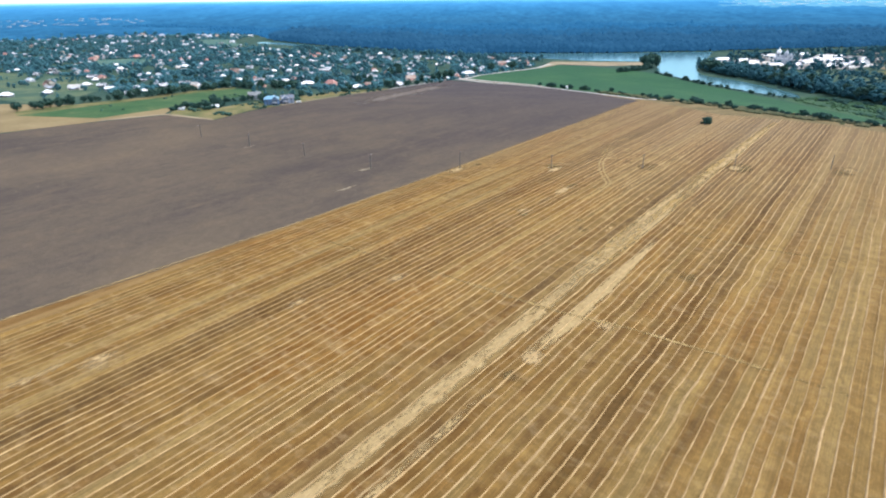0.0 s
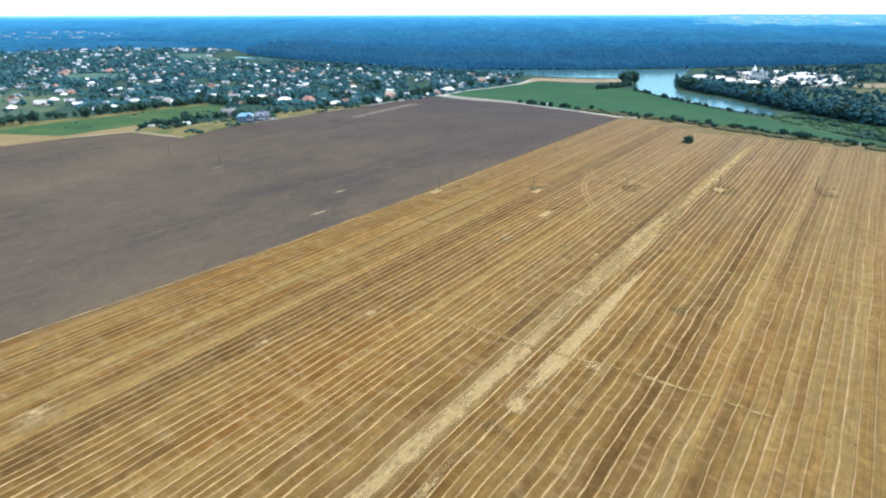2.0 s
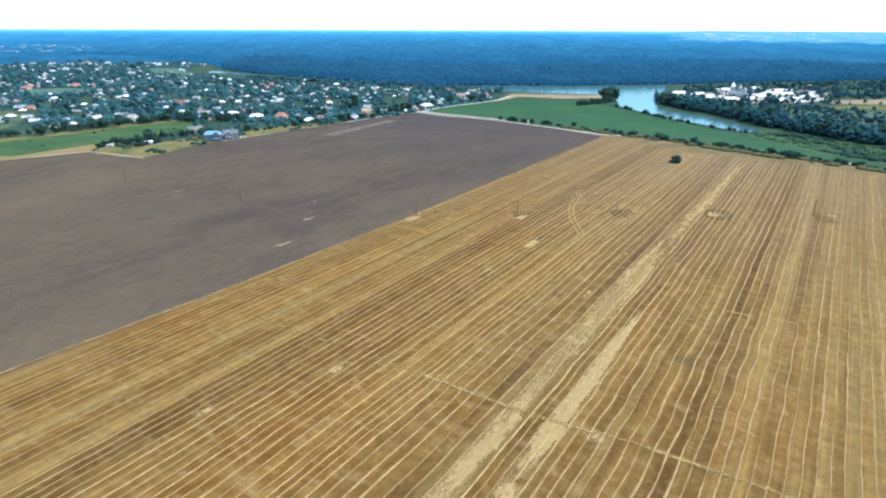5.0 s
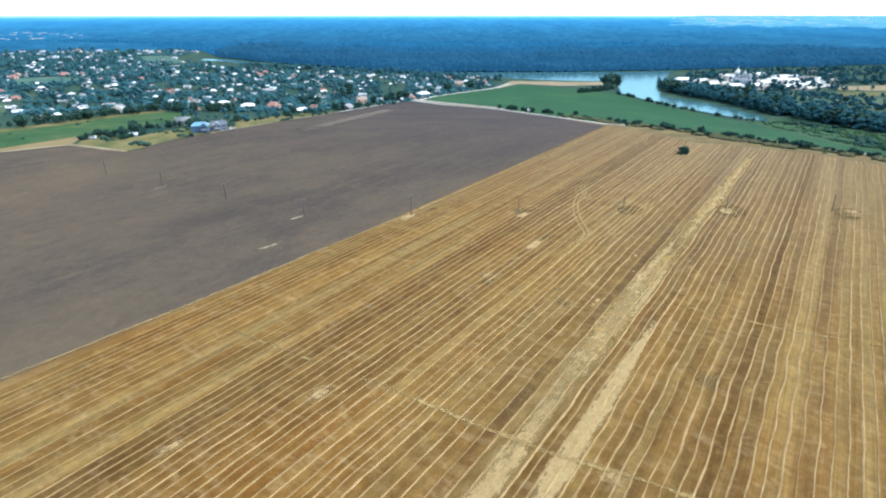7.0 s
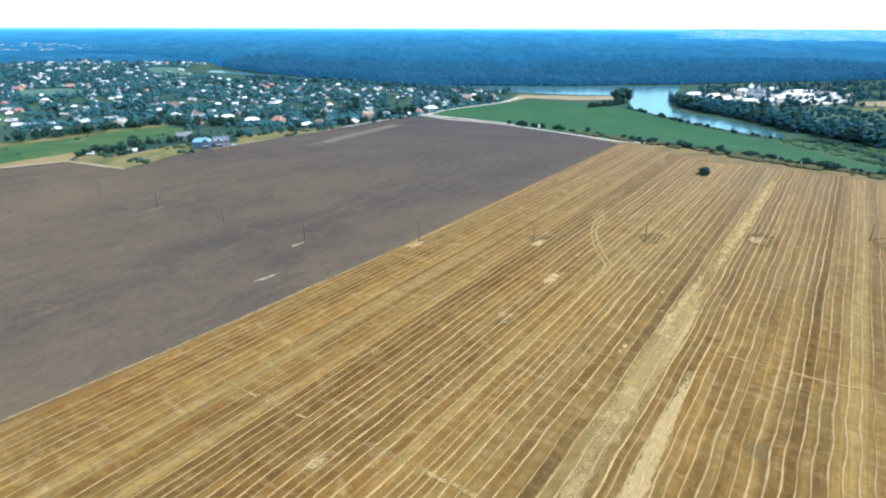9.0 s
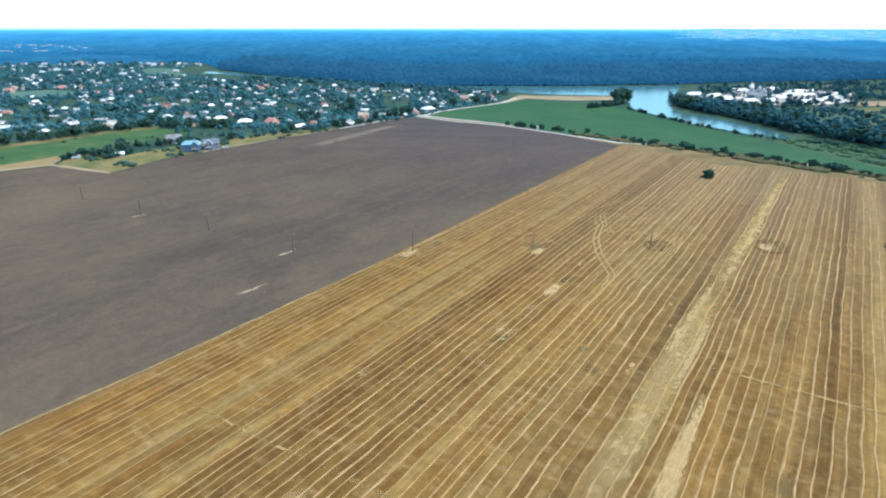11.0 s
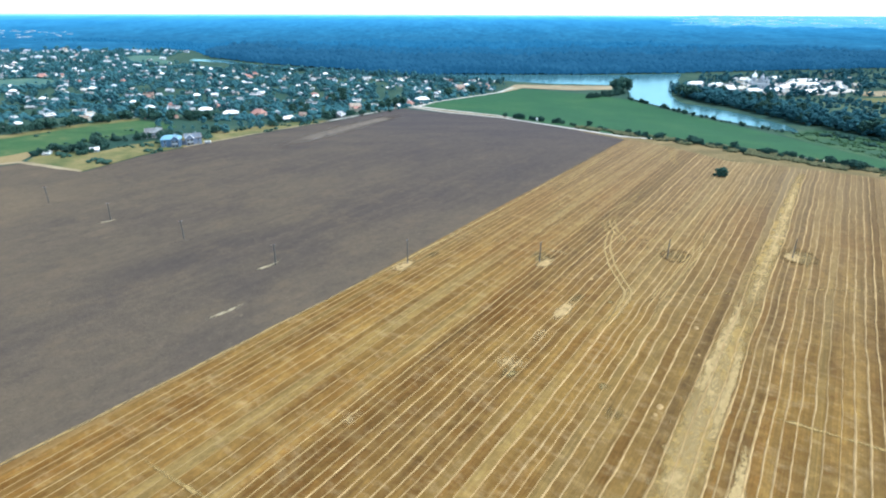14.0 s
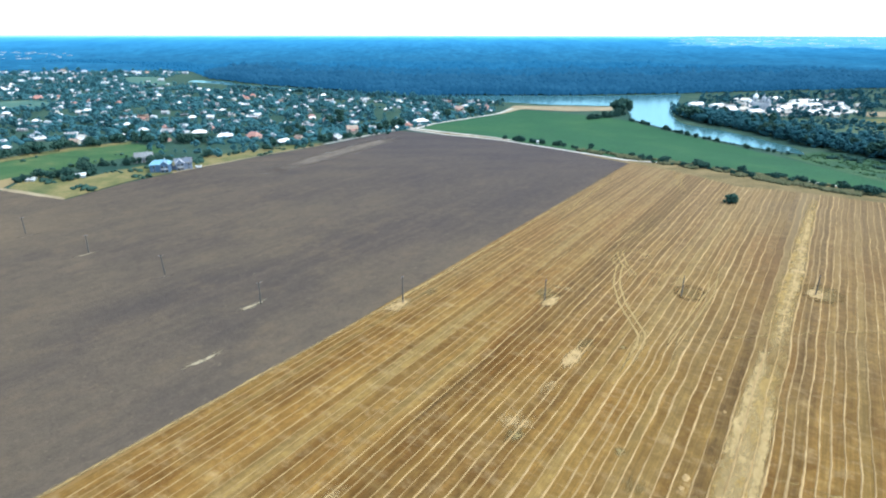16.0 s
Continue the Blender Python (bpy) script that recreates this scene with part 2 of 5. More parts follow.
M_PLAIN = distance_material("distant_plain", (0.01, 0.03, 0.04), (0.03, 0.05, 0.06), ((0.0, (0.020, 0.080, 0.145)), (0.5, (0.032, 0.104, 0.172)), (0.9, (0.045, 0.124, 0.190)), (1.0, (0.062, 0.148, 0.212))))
M_LEAF = leaf_material("leaves", (0.026, 0.068, 0.064), (0.036, 0.084, 0.074), (0.054, 0.106, 0.082), 0.0, 0.2)
# distance haze is mixed into these two leaf colours: paler and bluer
M_LEAF_FAR = leaf_material("haze_tinted_village_leaves", (0.056, 0.176, 0.218), (0.068, 0.194, 0.234), (0.086, 0.214, 0.238), 0.05, 0.48, 0.1)
M_LEAF_BANK = leaf_material("haze_tinted_riverside_leaves", (0.048, 0.150, 0.188), (0.053, 0.160, 0.195), (0.062, 0.170, 0.196), 0.04, 0.5, 0.1)
M_SEDGE = leaf_material("sedge", (0.030, 0.072, 0.040), (0.040, 0.090, 0.046), (0.062, 0.110, 0.052), 0.0, 0.2, 0.2)
M_SCRUB = leaf_material("grey_green_scrub", (0.075, 0.100, 0.055), (0.105, 0.120, 0.070), (0.150, 0.145, 0.085))
# forest colours hold the blue of distance haze, and glow with it
M_FOREST = leaf_material("haze_blue_forest_leaves", (0.008, 0.030, 0.058), (0.011, 0.037, 0.068), (0.017, 0.048, 0.078), 0.0, 0.3, 0.1, (0.011, 0.054, 0.118))
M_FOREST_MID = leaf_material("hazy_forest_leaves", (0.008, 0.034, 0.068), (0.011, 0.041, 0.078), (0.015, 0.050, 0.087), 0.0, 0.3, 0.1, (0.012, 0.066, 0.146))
M_FOREST_FAR = leaf_material("far_haze_blue_leaves", (0.008, 0.038, 0.078), (0.010, 0.044, 0.088), (0.014, 0.052, 0.096), 0.0, 0.3, 0.1, (0.013, 0.082, 0.184))
M_BARK = plain_material("bark", (0.12, 0.09, 0.065), 0.95)
M_CONCRETE = plain_material("pole_concrete", (0.105, 0.10, 0.096), 0.9)
M_STEEL = plain_material("galvanised_steel", (0.28, 0.29, 0.30), 0.5, 0.7)
M_CERAMIC = plain_material("insulator_ceramic", (0.25, 0.12, 0.08), 0.3)
M_GLASS = plain_material("dark_window_glass", (0.03, 0.04, 0.05), 0.1, spec=0.6)
# white plaster is dimmed and the last one darkened: shade put into colour
M_WALL = {k: plain_material(k + "_plaster", c, 0.9, wear=0.15) for k, c in
          (("white", (0.46, 0.47, 0.48)), ("cream", (0.50, 0.46, 0.38)), ("grey", (0.40, 0.44, 0.48)), ("pink", (0.60, 0.42, 0.36)), ("blue", (0.10, 0.18, 0.30)), ("steel", (0.20, 0.25, 0.34)), ("chalk", (0.80, 0.79, 0.76)), ("shaded", (0.15, 0.165, 0.18)))}
M_ROOF = {k: plain_material(k + "_roofing", c, r, m, 0.5, 0.08 if k == "white" else 0.25) for k, c, r, m in
          (("white", (0.90, 0.91, 0.92), 0.35, 0.0), ("grey", (0.42, 0.47, 0.54), 0.45, 0.0), ("red", (0.38, 0.20, 0.17), 0.8, 0.0), ("blue", (0.17, 0.36, 0.50), 0.5, 0.0), ("brown", (0.20, 0.14, 0.11), 0.8, 0.0), ("slate", (0.24, 0.24, 0.25), 0.7, 0.0), ("pale", (0.40, 0.56, 0.66), 0.5, 0.0))}


# ---- plan ----
def smooth(t):
    t = np.clip(t, 0, 1)
    return t * t * (3 - 2 * t)


def terrain(x, y):
    """Height of the land: level fields, a fall to the village and the river, and a far wooded rise fitted to the
    camera's skyline.
    """
    s = (x - 155) * 0.78 + (y - 571) * 0.625
    u, v = smooth(s / 240), smooth((y - 500) / 350)
    r = np.hypot(x, y)
    return -16 * (1 - (1 - u) * (1 - 0.7 * v)) + 109 * smooth((r - 2300) / 3600)


CORNER = Vector((155, 571))             # where ploughed land, stubble and road meet
ROW = Vector((0.566, 0.824)).normalized()     # the way of the rows
SIDE = Vector((ROW.y, -ROW.x))
FIELD = Matrix(((SIDE.x, ROW.x, 0, CORNER.x), (SIDE.y, ROW.y, 0, CORNER.y), (0, 0, 1, 0), (0, 0, 0, 1)))   # x across the rows, y along them


def field_xy(u, w):
    return CORNER.x + u * ROW.x + w * SIDE.x, CORNER.y + u * ROW.y + w * SIDE.y


def mesh(name, verts, faces, material, flat=True):
    me = bpy.data.meshes.new(name)
    me.from_pydata([tuple(v) for v in verts], [], [tuple(f) for f in faces])
    me.materials.append(material)
    if not flat:
        me.polygons.foreach_set("use_smooth", [True] * len(me.polygons))
    me.update()
    return me


def part(name, me, parent, label="", at=None):
    ob = new(name, me)
    ob.parent = parent
    if at is not None:
        ob.matrix_basis = at
    return tagged(ob, label) if label else ob


def along(line, n):
    """n points at even steps along a line of corners."""
    pts = np.array(line, float)
    step = np.concatenate([[0], np.cumsum(np.hypot(*np.diff(pts, axis=0).T))])
    t = np.linspace(0, step[-1], n)
    return np.stack([np.interp(t, step, pts[:, 0]), np.interp(t, step, pts[:, 1])], 1)


def sheet(name, a, b, n, m, lift, material, label, category, wobble=0.0):
    """A piece of land between two lines of (u, w), draped over the terrain."""
    A, B = along(a, n), along(b, n)
    rng = np.random.default_rng(len(name) * 7 + n)
    if wobble:
        for line in (A, B):
            line[1:-1] += np.convolve(rng.normal(0, wobble, n), [0.25, 0.5, 0.25], "same")[1:-1, None] * 0.7
    verts = []
    for i in range(n):
        for j in range(m):
            u, w = A[i] + (B[i] - A[i]) * j / (m - 1)
            x, y = field_xy(u, w)
            verts.append((w, u, float(terrain(x, y)) + lift))
    faces = [(i * m + j, i * m + j + 1, (i + 1) * m + j + 1, (i + 1) * m + j) for i in range(n - 1) for j in range(m - 1)]
    ob = new(name, mesh(name, verts, faces, material, False))
    ob.matrix_world = FIELD
    return tagged(ob, label, category, kind="structure")


def to_uw(x, y):
    q = Vector((x, y)) - CORNER
    return q.dot(ROW), q.dot(SIDE)


# ---- land ----
def make_ground():
    radii = np.concatenate([[0], np.geomspace(6, 4780, 170)])
    n = 480
    ang = np.linspace(0, 2 * math.pi, n, endpoint=False)
    R, A = np.meshgrid(radii[1:], ang, indexing="ij")
    X, Y = R * np.cos(A), R * np.sin(A) + 60
    Z = terrain(X, Y)
    verts = [(0, 60, float(terrain(0, 60)))] + list(zip(X.ravel(), Y.ravel(), Z.ravel()))
    k = len(radii) - 1
    faces = [(0, 1 + j, 1 + (j + 1) % n) for j in range(n)]
    faces += [(1 + i * n + j, 1 + (i + 1) * n + j, 1 + (i + 1) * n + (j + 1) % n, 1 + i * n + (j + 1) % n) for i in range(k - 1) for j in range(n)]
    ob = new("ground", mesh("ground", verts, faces, M_GRASS, False))
    tagged(ob, "mixed green and dry meadow land falling to a river", "ground", kind="structure")


make_ground()
EDGE = [(-2, 0), (-22, 42), (-44, 85), (-38, 118), (-38, 150), (-38, 170), (-48, 205), (-60, 420)]
BOUND = [(-760, -20), (-546, -8), (-502, -4), (-438, -1), (-363, 1), (-318, 3), (-227, 4), (-120, 2), (-2, 0)]
ROAD = [(84, -306), (76, -288), (62, -225), (61, -190), (56, -150), (25, -67), (4, -7), (13, 42), (4, 116), (-3, 170), (-11, 230), (-31, 420)]
PLOUGH_LEFT = [(-760, -430), (-448, -346), (-409, -342), (-376, -330), (-330, -313), (-319, -256), (-273, -268), (-221, -268), (-78, -276), (-8, -286), (54, -292)]


def line_at(line, key, x):
    pts = sorted((p[key], p[1 - key]) for p in line)
    return float(np.interp(x, [p[0] for p in pts], [p[1] for p in pts]))


def make_fields():
    # stubble: columns across the rows, each ending on the far edge
    verts, cols, rows = [], 86, 60
    ws = np.linspace(0, 420, cols)
    for w in ws:
        top = line_at(EDGE, 1, w)
        for k in range(rows):
            u = -760 + (top + 760) * k / (rows - 1)
            side = line_at(BOUND, 0, u) * max(0.0, 1 - w / 15)
            ww = w + side
            x, y = field_xy(u, ww)
            verts.append((ww, u, float(terrain(x, y)) + 0.3))
    faces = [(i * rows + k, (i + 1) * rows + k, (i + 1) * rows + k + 1, i * rows + k + 1) for i in range(cols - 1) for k in range(rows - 1)]
    ob = new("wheat_stubble_field", mesh("wheat_stubble_field", verts, faces, M_STUBBLE, False))
    ob.matrix_world = FIELD
    tagged(ob, "harvested golden wheat field striped with straw rows", "field", kind="structure")
    low = [p for p in BOUND if p[0] < -319] + [(-319, 3)]
    soil = sheet("ploughed_field", [(-319, 3)] + [p for p in BOUND if p[0] > -319] + [(20, -55), (42, -110), (52, -147)], PLOUGH_LEFT[5:], 70, 40, 0.25, M_SOIL, "bare grey-brown ploughed field beside the stubble", "field", 0.4)
    part_low = sheet("ploughed_land", low, PLOUGH_LEFT[:5] + [(-319, -310)], 60, 44, 0.25, M_SOIL, "bare grey-brown ploughed land below the poles", "field", 0.0)
    return ob, soil


FIELD_OB, SOIL_OB = make_fields()
sheet("plough_tip", [(52, -147), (58, -215), (62, -291)], [(40, -147), (45, -215), (50, -292)], 12, 3, 0.27, M_SOIL, "bare far tip of the ploughed field", "field")
sheet("verge", [(54, -147), (25, -65), (2, -5), (10, 42), (1, 116), (-6, 170), (-14, 230), (-34, 420)], [(50, -140), (20, -62), (-8, -5), (-26, 42), (-46, 85), (-40, 150), (-48, 205), (-62, 420)], 80, 5, 0.33, M_DRY, "dry grass verge between stubble and road", "verge", 1.0)
sheet("road_verge", [(88, -294), (80, -240), (77, -203), (70, -163), (60, -143)], [(77, -285), (62, -225), (61, -190), (57, -158), (56, -146)], 50, 4, 0.36, M_DRY, "dry grass verge between road and side track", "verge", 0.6)
sheet("side_track", [(92, -298), (83, -240), (79.5, -203), (74, -165), (64, -143)], [(84, -296), (77, -240), (74, -203), (70, -166), (61, -144)], 50, 3, 0.47, M_ROAD, "pale beaten track beside the field road", "road", 0.5)
sheet("road", [(p[0] + 2.5, p[1]) for p in ROAD], [(p[0] - 2.5, p[1]) for p in ROAD], 120, 3, 0.45, M_ROAD, "pale dusty road along the field edge", "road")
GREEN_FAR = [to_uw(*p) for p in ((-8, 850), (87, 978), (118, 1035), (195, 985), (259, 914), (276, 836), (294, 772), (313, 720), (324, 668), (333, 630), (333, 572), (326, 500), (380, 400), (500, 300))]
GREEN_NEAR = [(94, -292), (84, -240), (80, -203), (74, -165), (62, -145), (31, -67), (9, -7), (18, 42), (9, 116), (2, 170), (-6, 230), (-26, 420)]
sheet("green_crop_field", GREEN_FAR, GREEN_NEAR, 100, 24, 0.25, M_CROP, "green crop field between road and river", "field", 1.0)
REED_A = [to_uw(*p) for p in ((360, 676), (392, 690), (418, 634), (468, 560), (540, 478), (640, 408))]
REED_B = [to_uw(*p) for p in ((336, 670), (336, 632), (335, 572), (329, 500), (384, 400), (510, 300))]
sheet("reed_meadow", REED_A, REED_B, 50, 10, 0.3, M_REED, "lush green reed meadow below the river bend", "meadow", 1.0)
sheet("bank_meadow", [to_uw(*p) for p in ((425, 948), (520, 925), (640, 850), (740, 740))], [to_uw(*p) for p in ((405, 880), (455, 800), (520, 720), (640, 590))], 30, 8, 0.3, M_PASTURE, "green and dry meadow below the monastery", "meadow", 1.0)
TAN_A = [to_uw(*p) for p in ((87, 980), (122, 1085), (200, 1075), (285, 1068))]
TAN_B = [to_uw(*p) for p in ((90, 976), (130, 1038), (200, 1010), (270, 1020))]
sheet("tan_field", TAN_A, TAN_B, 30, 8, 0.4, M_BEIGE, "pale mown field by the river bend", "field", 1.0)
EAST_A = [to_uw(*p) for p in ((640, 1000), (700, 1010), (760, 1020), (840, 1040))]
EAST_B = [to_uw(*p) for p in ((625, 950), (690, 945), (750, 950), (820, 960))]
sheet("east_field", EAST_A, EAST_B, 24, 6, 0.4, M_BEIGE, "small pale field beyond the monastery", "field", 1.0)
sheet("east_meadow", [to_uw(*p) for p in ((590, 925), (640, 930), (720, 935))], [to_uw(*p) for p in ((580, 890), (640, 885), (720, 880))], 20, 6, 0.4, M_LAWN, "dry yellow meadow beyond the monastery", "meadow", 1.0)
LANE = [to_uw(*p) for p in ((-36, 800), (-14, 850), (82, 978), (112, 1045))]
sheet("village_lane", LANE, [(u + 2, w + 5) for u, w in LANE], 40, 3, 0.45, M_ROAD, "pale lane between village and green field", "road", 0.4)
EDGE_LANE = [(-74, -279), (-8, -288.5), (30, -293), (62, -297)]
sheet("edge_lane", EDGE_LANE, [(u, w - 3.5) for u, w in EDGE_LANE], 30, 3, 0.5, M_ROAD, "pale lane along the village gardens", "road", 0.4)
sheet("west_meadow", [to_uw(*p) for p in ((-465, 640), (-540, 760), (-640, 830), (-840, 910), (-1100, 980))], [to_uw(*p) for p in ((-440, 520), (-520, 560), (-640, 640), (-850, 740), (-1100, 830))], 40, 12, 0.3, M_PASTURE, "light green and dry open meadow by the village", "meadow", 1.5)
sheet("straw_field", [(-760, -434), (-448, -350), (-376, -334), (-332, -317)], [(-760, -760), (-430, -560), (-340, -420), (-310, -340)], 40, 14, 0.25, M_TAN, "pale harvested field beyond the ploughed land", "field", 1.0)
GARDEN_A = [to_uw(*p) for p in ((-430, 470), (-358, 569), (-332, 640), (-308, 674), (-280, 660))]
GARDEN_B = [to_uw(*p) for p in ((-345, 460), (-312, 505), (-288, 550), (-264, 600), (-250, 630))]
sheet("garden_field", GARDEN_A, GARDEN_B, 40, 10, 0.3, M_GARDEN, "small green garden field behind the houses", "field", 1.0)
sheet("garden_path", GARDEN_A[:4], [to_uw(*p) for p in ((-446, 490), (-373, 584), (-348, 655), (-317, 692))], 40, 3, 0.4, M_LAWN, "pale dry strip along the garden field", "path", 1.2)
GRASS_A = [(-326, -318), (-319, -258), (-273, -270), (-221, -270), (-150, -276), (-90, -280), (-66, -281)]
GRASS_B = [(-300, -345), (-285, -305), (-262, -312), (-205, -312), (-140, -308), (-86, -302), (-66, -290)]
sheet("dry_meadow", GRASS_A, GRASS_B, 90, 8, 0.35, M_LAWN, "yellow-green dry grass along the ploughed field", "meadow", 1.0)
sheet("meadow_edge_path", [(-238, -268), (-190, -270.5), (-150, -274.5), (-74, -277.5)], [(-238, -271.5), (-190, -273.5), (-150, -277), (-74, -280)], 40, 3, 0.42, M_BEIGE, "pale trodden path along the ploughed field", "path", 0.6)
sheet("farm_path", [(-319, -256), (-326, -285), (-332, -316), (-380, -334)], [(-317, -260), (-321, -286), (-328, -320), (-376, -339)], 30, 3, 0.45, M_BEIGE, "pale farm path at the field corner", "path", 0.6)


def make_water():
    near = along([(-600, 1512), (-500, 1455), (-437, 1376), (-220, 1290), (60, 1170), (183, 1098), (288, 1080), (300, 1038), (276, 952), (266, 928), (283, 850), (301, 784), (322, 734), (340, 695), (354, 680), (362, 672)], 90)
    far = along([(-605, 1560), (-520, 1540), (-448, 1440), (-205, 1335), (60, 1252), (186, 1252), (300, 1248), (480, 1272), (366, 1017), (338, 951), (325, 890), (326, 872), (350, 827), (364, 774), (373, 713), (370, 688), (364, 674)], 90)
    verts, faces = [], []
    for a, b in zip(near, far):
        for j in range(7):
            p = a + (b - a) * j / 6
            verts.append((*p, max(float(terrain(*p)), -16.0) + 0.35))
    for i in range(89):
        for j in range(6):
            faces.append((i * 7 + j, i * 7 + j + 1, (i + 1) * 7 + j + 1, (i + 1) * 7 + j))
    ob = new("river", mesh("river", verts, faces, M_WATER, False))
    tagged(ob, "calm pale blue-green river with a wide bend", "water", kind="structure")


make_water()


def make_distance():
    """Woodland hills on the skyline, raised to fit the camera's horizon."""
    radii, n = np.geomspace(2050, 4800, 60), 420
    ang = np.linspace(radians(25), radians(155), n)
    R, A = np.meshgrid(radii, ang, indexing="ij")
    X, Y = R * np.cos(A), R * np.sin(A) + 60
    rng = np.random.default_rng(4)
    bump = rng.random(R.shape) * 5
    bump[-1] *= 0.4
    Z = terrain(X, Y) - 0.5 + (13 + bump * 0.8) * smooth((R - 2050) / 240)
    verts = list(zip(X.ravel(), Y.ravel(), Z.ravel()))
    faces = [(i * n + j, i * n + j + 1, (i + 1) * n + j + 1, (i + 1) * n + j) for i in range(len(radii) - 1) for j in range(n - 1)]
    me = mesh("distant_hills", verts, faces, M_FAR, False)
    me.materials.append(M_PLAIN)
    for p in me.polygons:            # open land with a town, far to the east, its pale haze a painted glow
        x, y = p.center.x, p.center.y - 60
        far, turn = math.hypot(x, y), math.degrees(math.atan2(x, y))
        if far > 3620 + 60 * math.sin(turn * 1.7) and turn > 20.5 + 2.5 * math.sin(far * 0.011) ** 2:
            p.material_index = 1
    ob = new("distant_hills", me)
    tagged(ob, "far wooded hills on the skyline, blue haze painted as glow", "backdrop", kind="structure")


make_distance()


# ---- plants ----
def ball():
    """A round of twenty faces."""
    bm = bmesh.new()
    bmesh.ops.create_icosphere(bm, subdivisions=1, radius=1)
    v = np.array([p.co for p in bm.verts])
    f = np.array([[p.index for p in face.verts] for face in bm.faces])
    bm.free()
    return v, f


BALL_V, BALL_F = ball()


def clumps(rng, centres, sizes):
    """Uneven leaf clumps at the centres."""
    n = len(centres)
    v = BALL_V[None] * (1 + rng.normal(0, 0.27, (n, len(BALL_V), 1))) * np.asarray(sizes)[:, None, :] + np.asarray(centres)[:, None, :]
    f = BALL_F[None] + (np.arange(n) * len(BALL_V))[:, None, None]
    return v.reshape(-1, 3), f.reshape(-1, 3)


def array_mesh(name, v, f, material):
    me = bpy.data.meshes.new(name)
    me.vertices.add(len(v))
    me.vertices.foreach_set("co", np.asarray(v, np.float32).ravel())
    me.loops.add(f.size)
    me.loops.foreach_set("vertex_index", f.astype(np.int32).ravel())
    me.polygons.add(len(f))
    me.polygons.foreach_set("loop_start", np.arange(0, f.size, 3, dtype=np.int32))
    me.update(calc_edges=True)
    me.materials.append(material)
    return me


def crown_mesh(seed, width, height, foot, n):
    rng = np.random.default_rng(seed)
    d = rng.normal(size=(n, 3))
    d /= np.linalg.norm(d, axis=1)[:, None]
    r = rng.uniform(0.35, 1.0, (n, 1)) ** 0.6
    lobe = 1 + 0.15 * np.sin(3 * np.arctan2(d[:, 1], d[:, 0]) + seed)[:, None] + 0.15 * np.sin(5 * d[:, 2] + seed * 2)[:, None]
    c = d * r * lobe * np.array([width / 2, width / 2, height / 2]) * (0.85 + 0.25 * rng.random((n, 1)))
    c[:, 2] += foot + height / 2
    size = rng.uniform(0.08, 0.15, (n, 1)) * width * np.array([[1, 1, 0.8]])
    return array_mesh("crown", *clumps(rng, c, size), M_LEAF)


def trunk_mesh(seed, radius, height, reach):
    rng = random.Random(seed)
    verts, faces = [], []

    def limb(a, b, r0, r1):
        a, b = Vector(a), Vector(b)
        q = (b - a).to_track_quat("Z", "Y")
        base = len(verts)
        for p, r in ((a, r0), (b, r1)):
            for k in range(6):
                verts.append(p + q @ Vector((r * math.cos(k * math.pi / 3), r * math.sin(k * math.pi / 3), 0)))
        for k in range(6):
            faces.append((base + k, base + (k + 1) % 6, base + 6 + (k + 1) % 6, base + 6 + k))

    limb((0, 0, -0.4), (0, 0, height), radius, radius * 0.6)
    for k in range(5):
        a = k * 1.26 + rng.random()
        limb((0, 0, height * rng.uniform(0.6, 1.0)), (reach * math.cos(a), reach * math.sin(a), height + reach * rng.uniform(0.6, 1.2)), radius * 0.45, radius * 0.12)
    return mesh("trunk", verts, faces, M_BARK)


def make_tree(seed, width, height, name="tree", label="leafy green tree with a rounded uneven crown", group="trees in the village"):
    top = new(name)
    foot = height * (0.18 if name == "tree" else 0.04)
    part("trunk", trunk_mesh(seed, width * 0.035, foot * 1.6, width * 0.25), top)
    part("crown", crown_mesh(seed, width, height - foot, foot, 100), top)
    return tagged(top, label, "tree" if name == "tree" else "bush", group)


TREES = [make_tree(11, 8, 8.5), make_tree(12, 6.5, 9), make_tree(13, 10, 9.5), make_tree(14, 5, 7)]
HEDGES = [make_tree(21, 4.2, 3.4, "bush", "dark green bush beside the field road", "roadside bushes"), make_tree(22, 5.2, 4.4, "bush", "dark green bush beside the field road", "roadside bushes")]
USED = set()


def plant(kinds, x, y, size=1.0, rng=random):
    """Stands one of the kinds at a place; the first of each kind is the built one."""
    kind = rng.choice(kinds)
    m = Matrix.LocRotScale((x, y, float(terrain(x, y)) + 0.1), Euler((0, 0, rng.random() * 6.28)), None)
    if kind not in USED:
        USED.add(kind)
        kind.matrix_world = m
        ob = kind
    else:
        ob = copy_thing(kind, m)
    ob.scale = (size, size, size * rng.uniform(0.85, 1.15))
    return ob


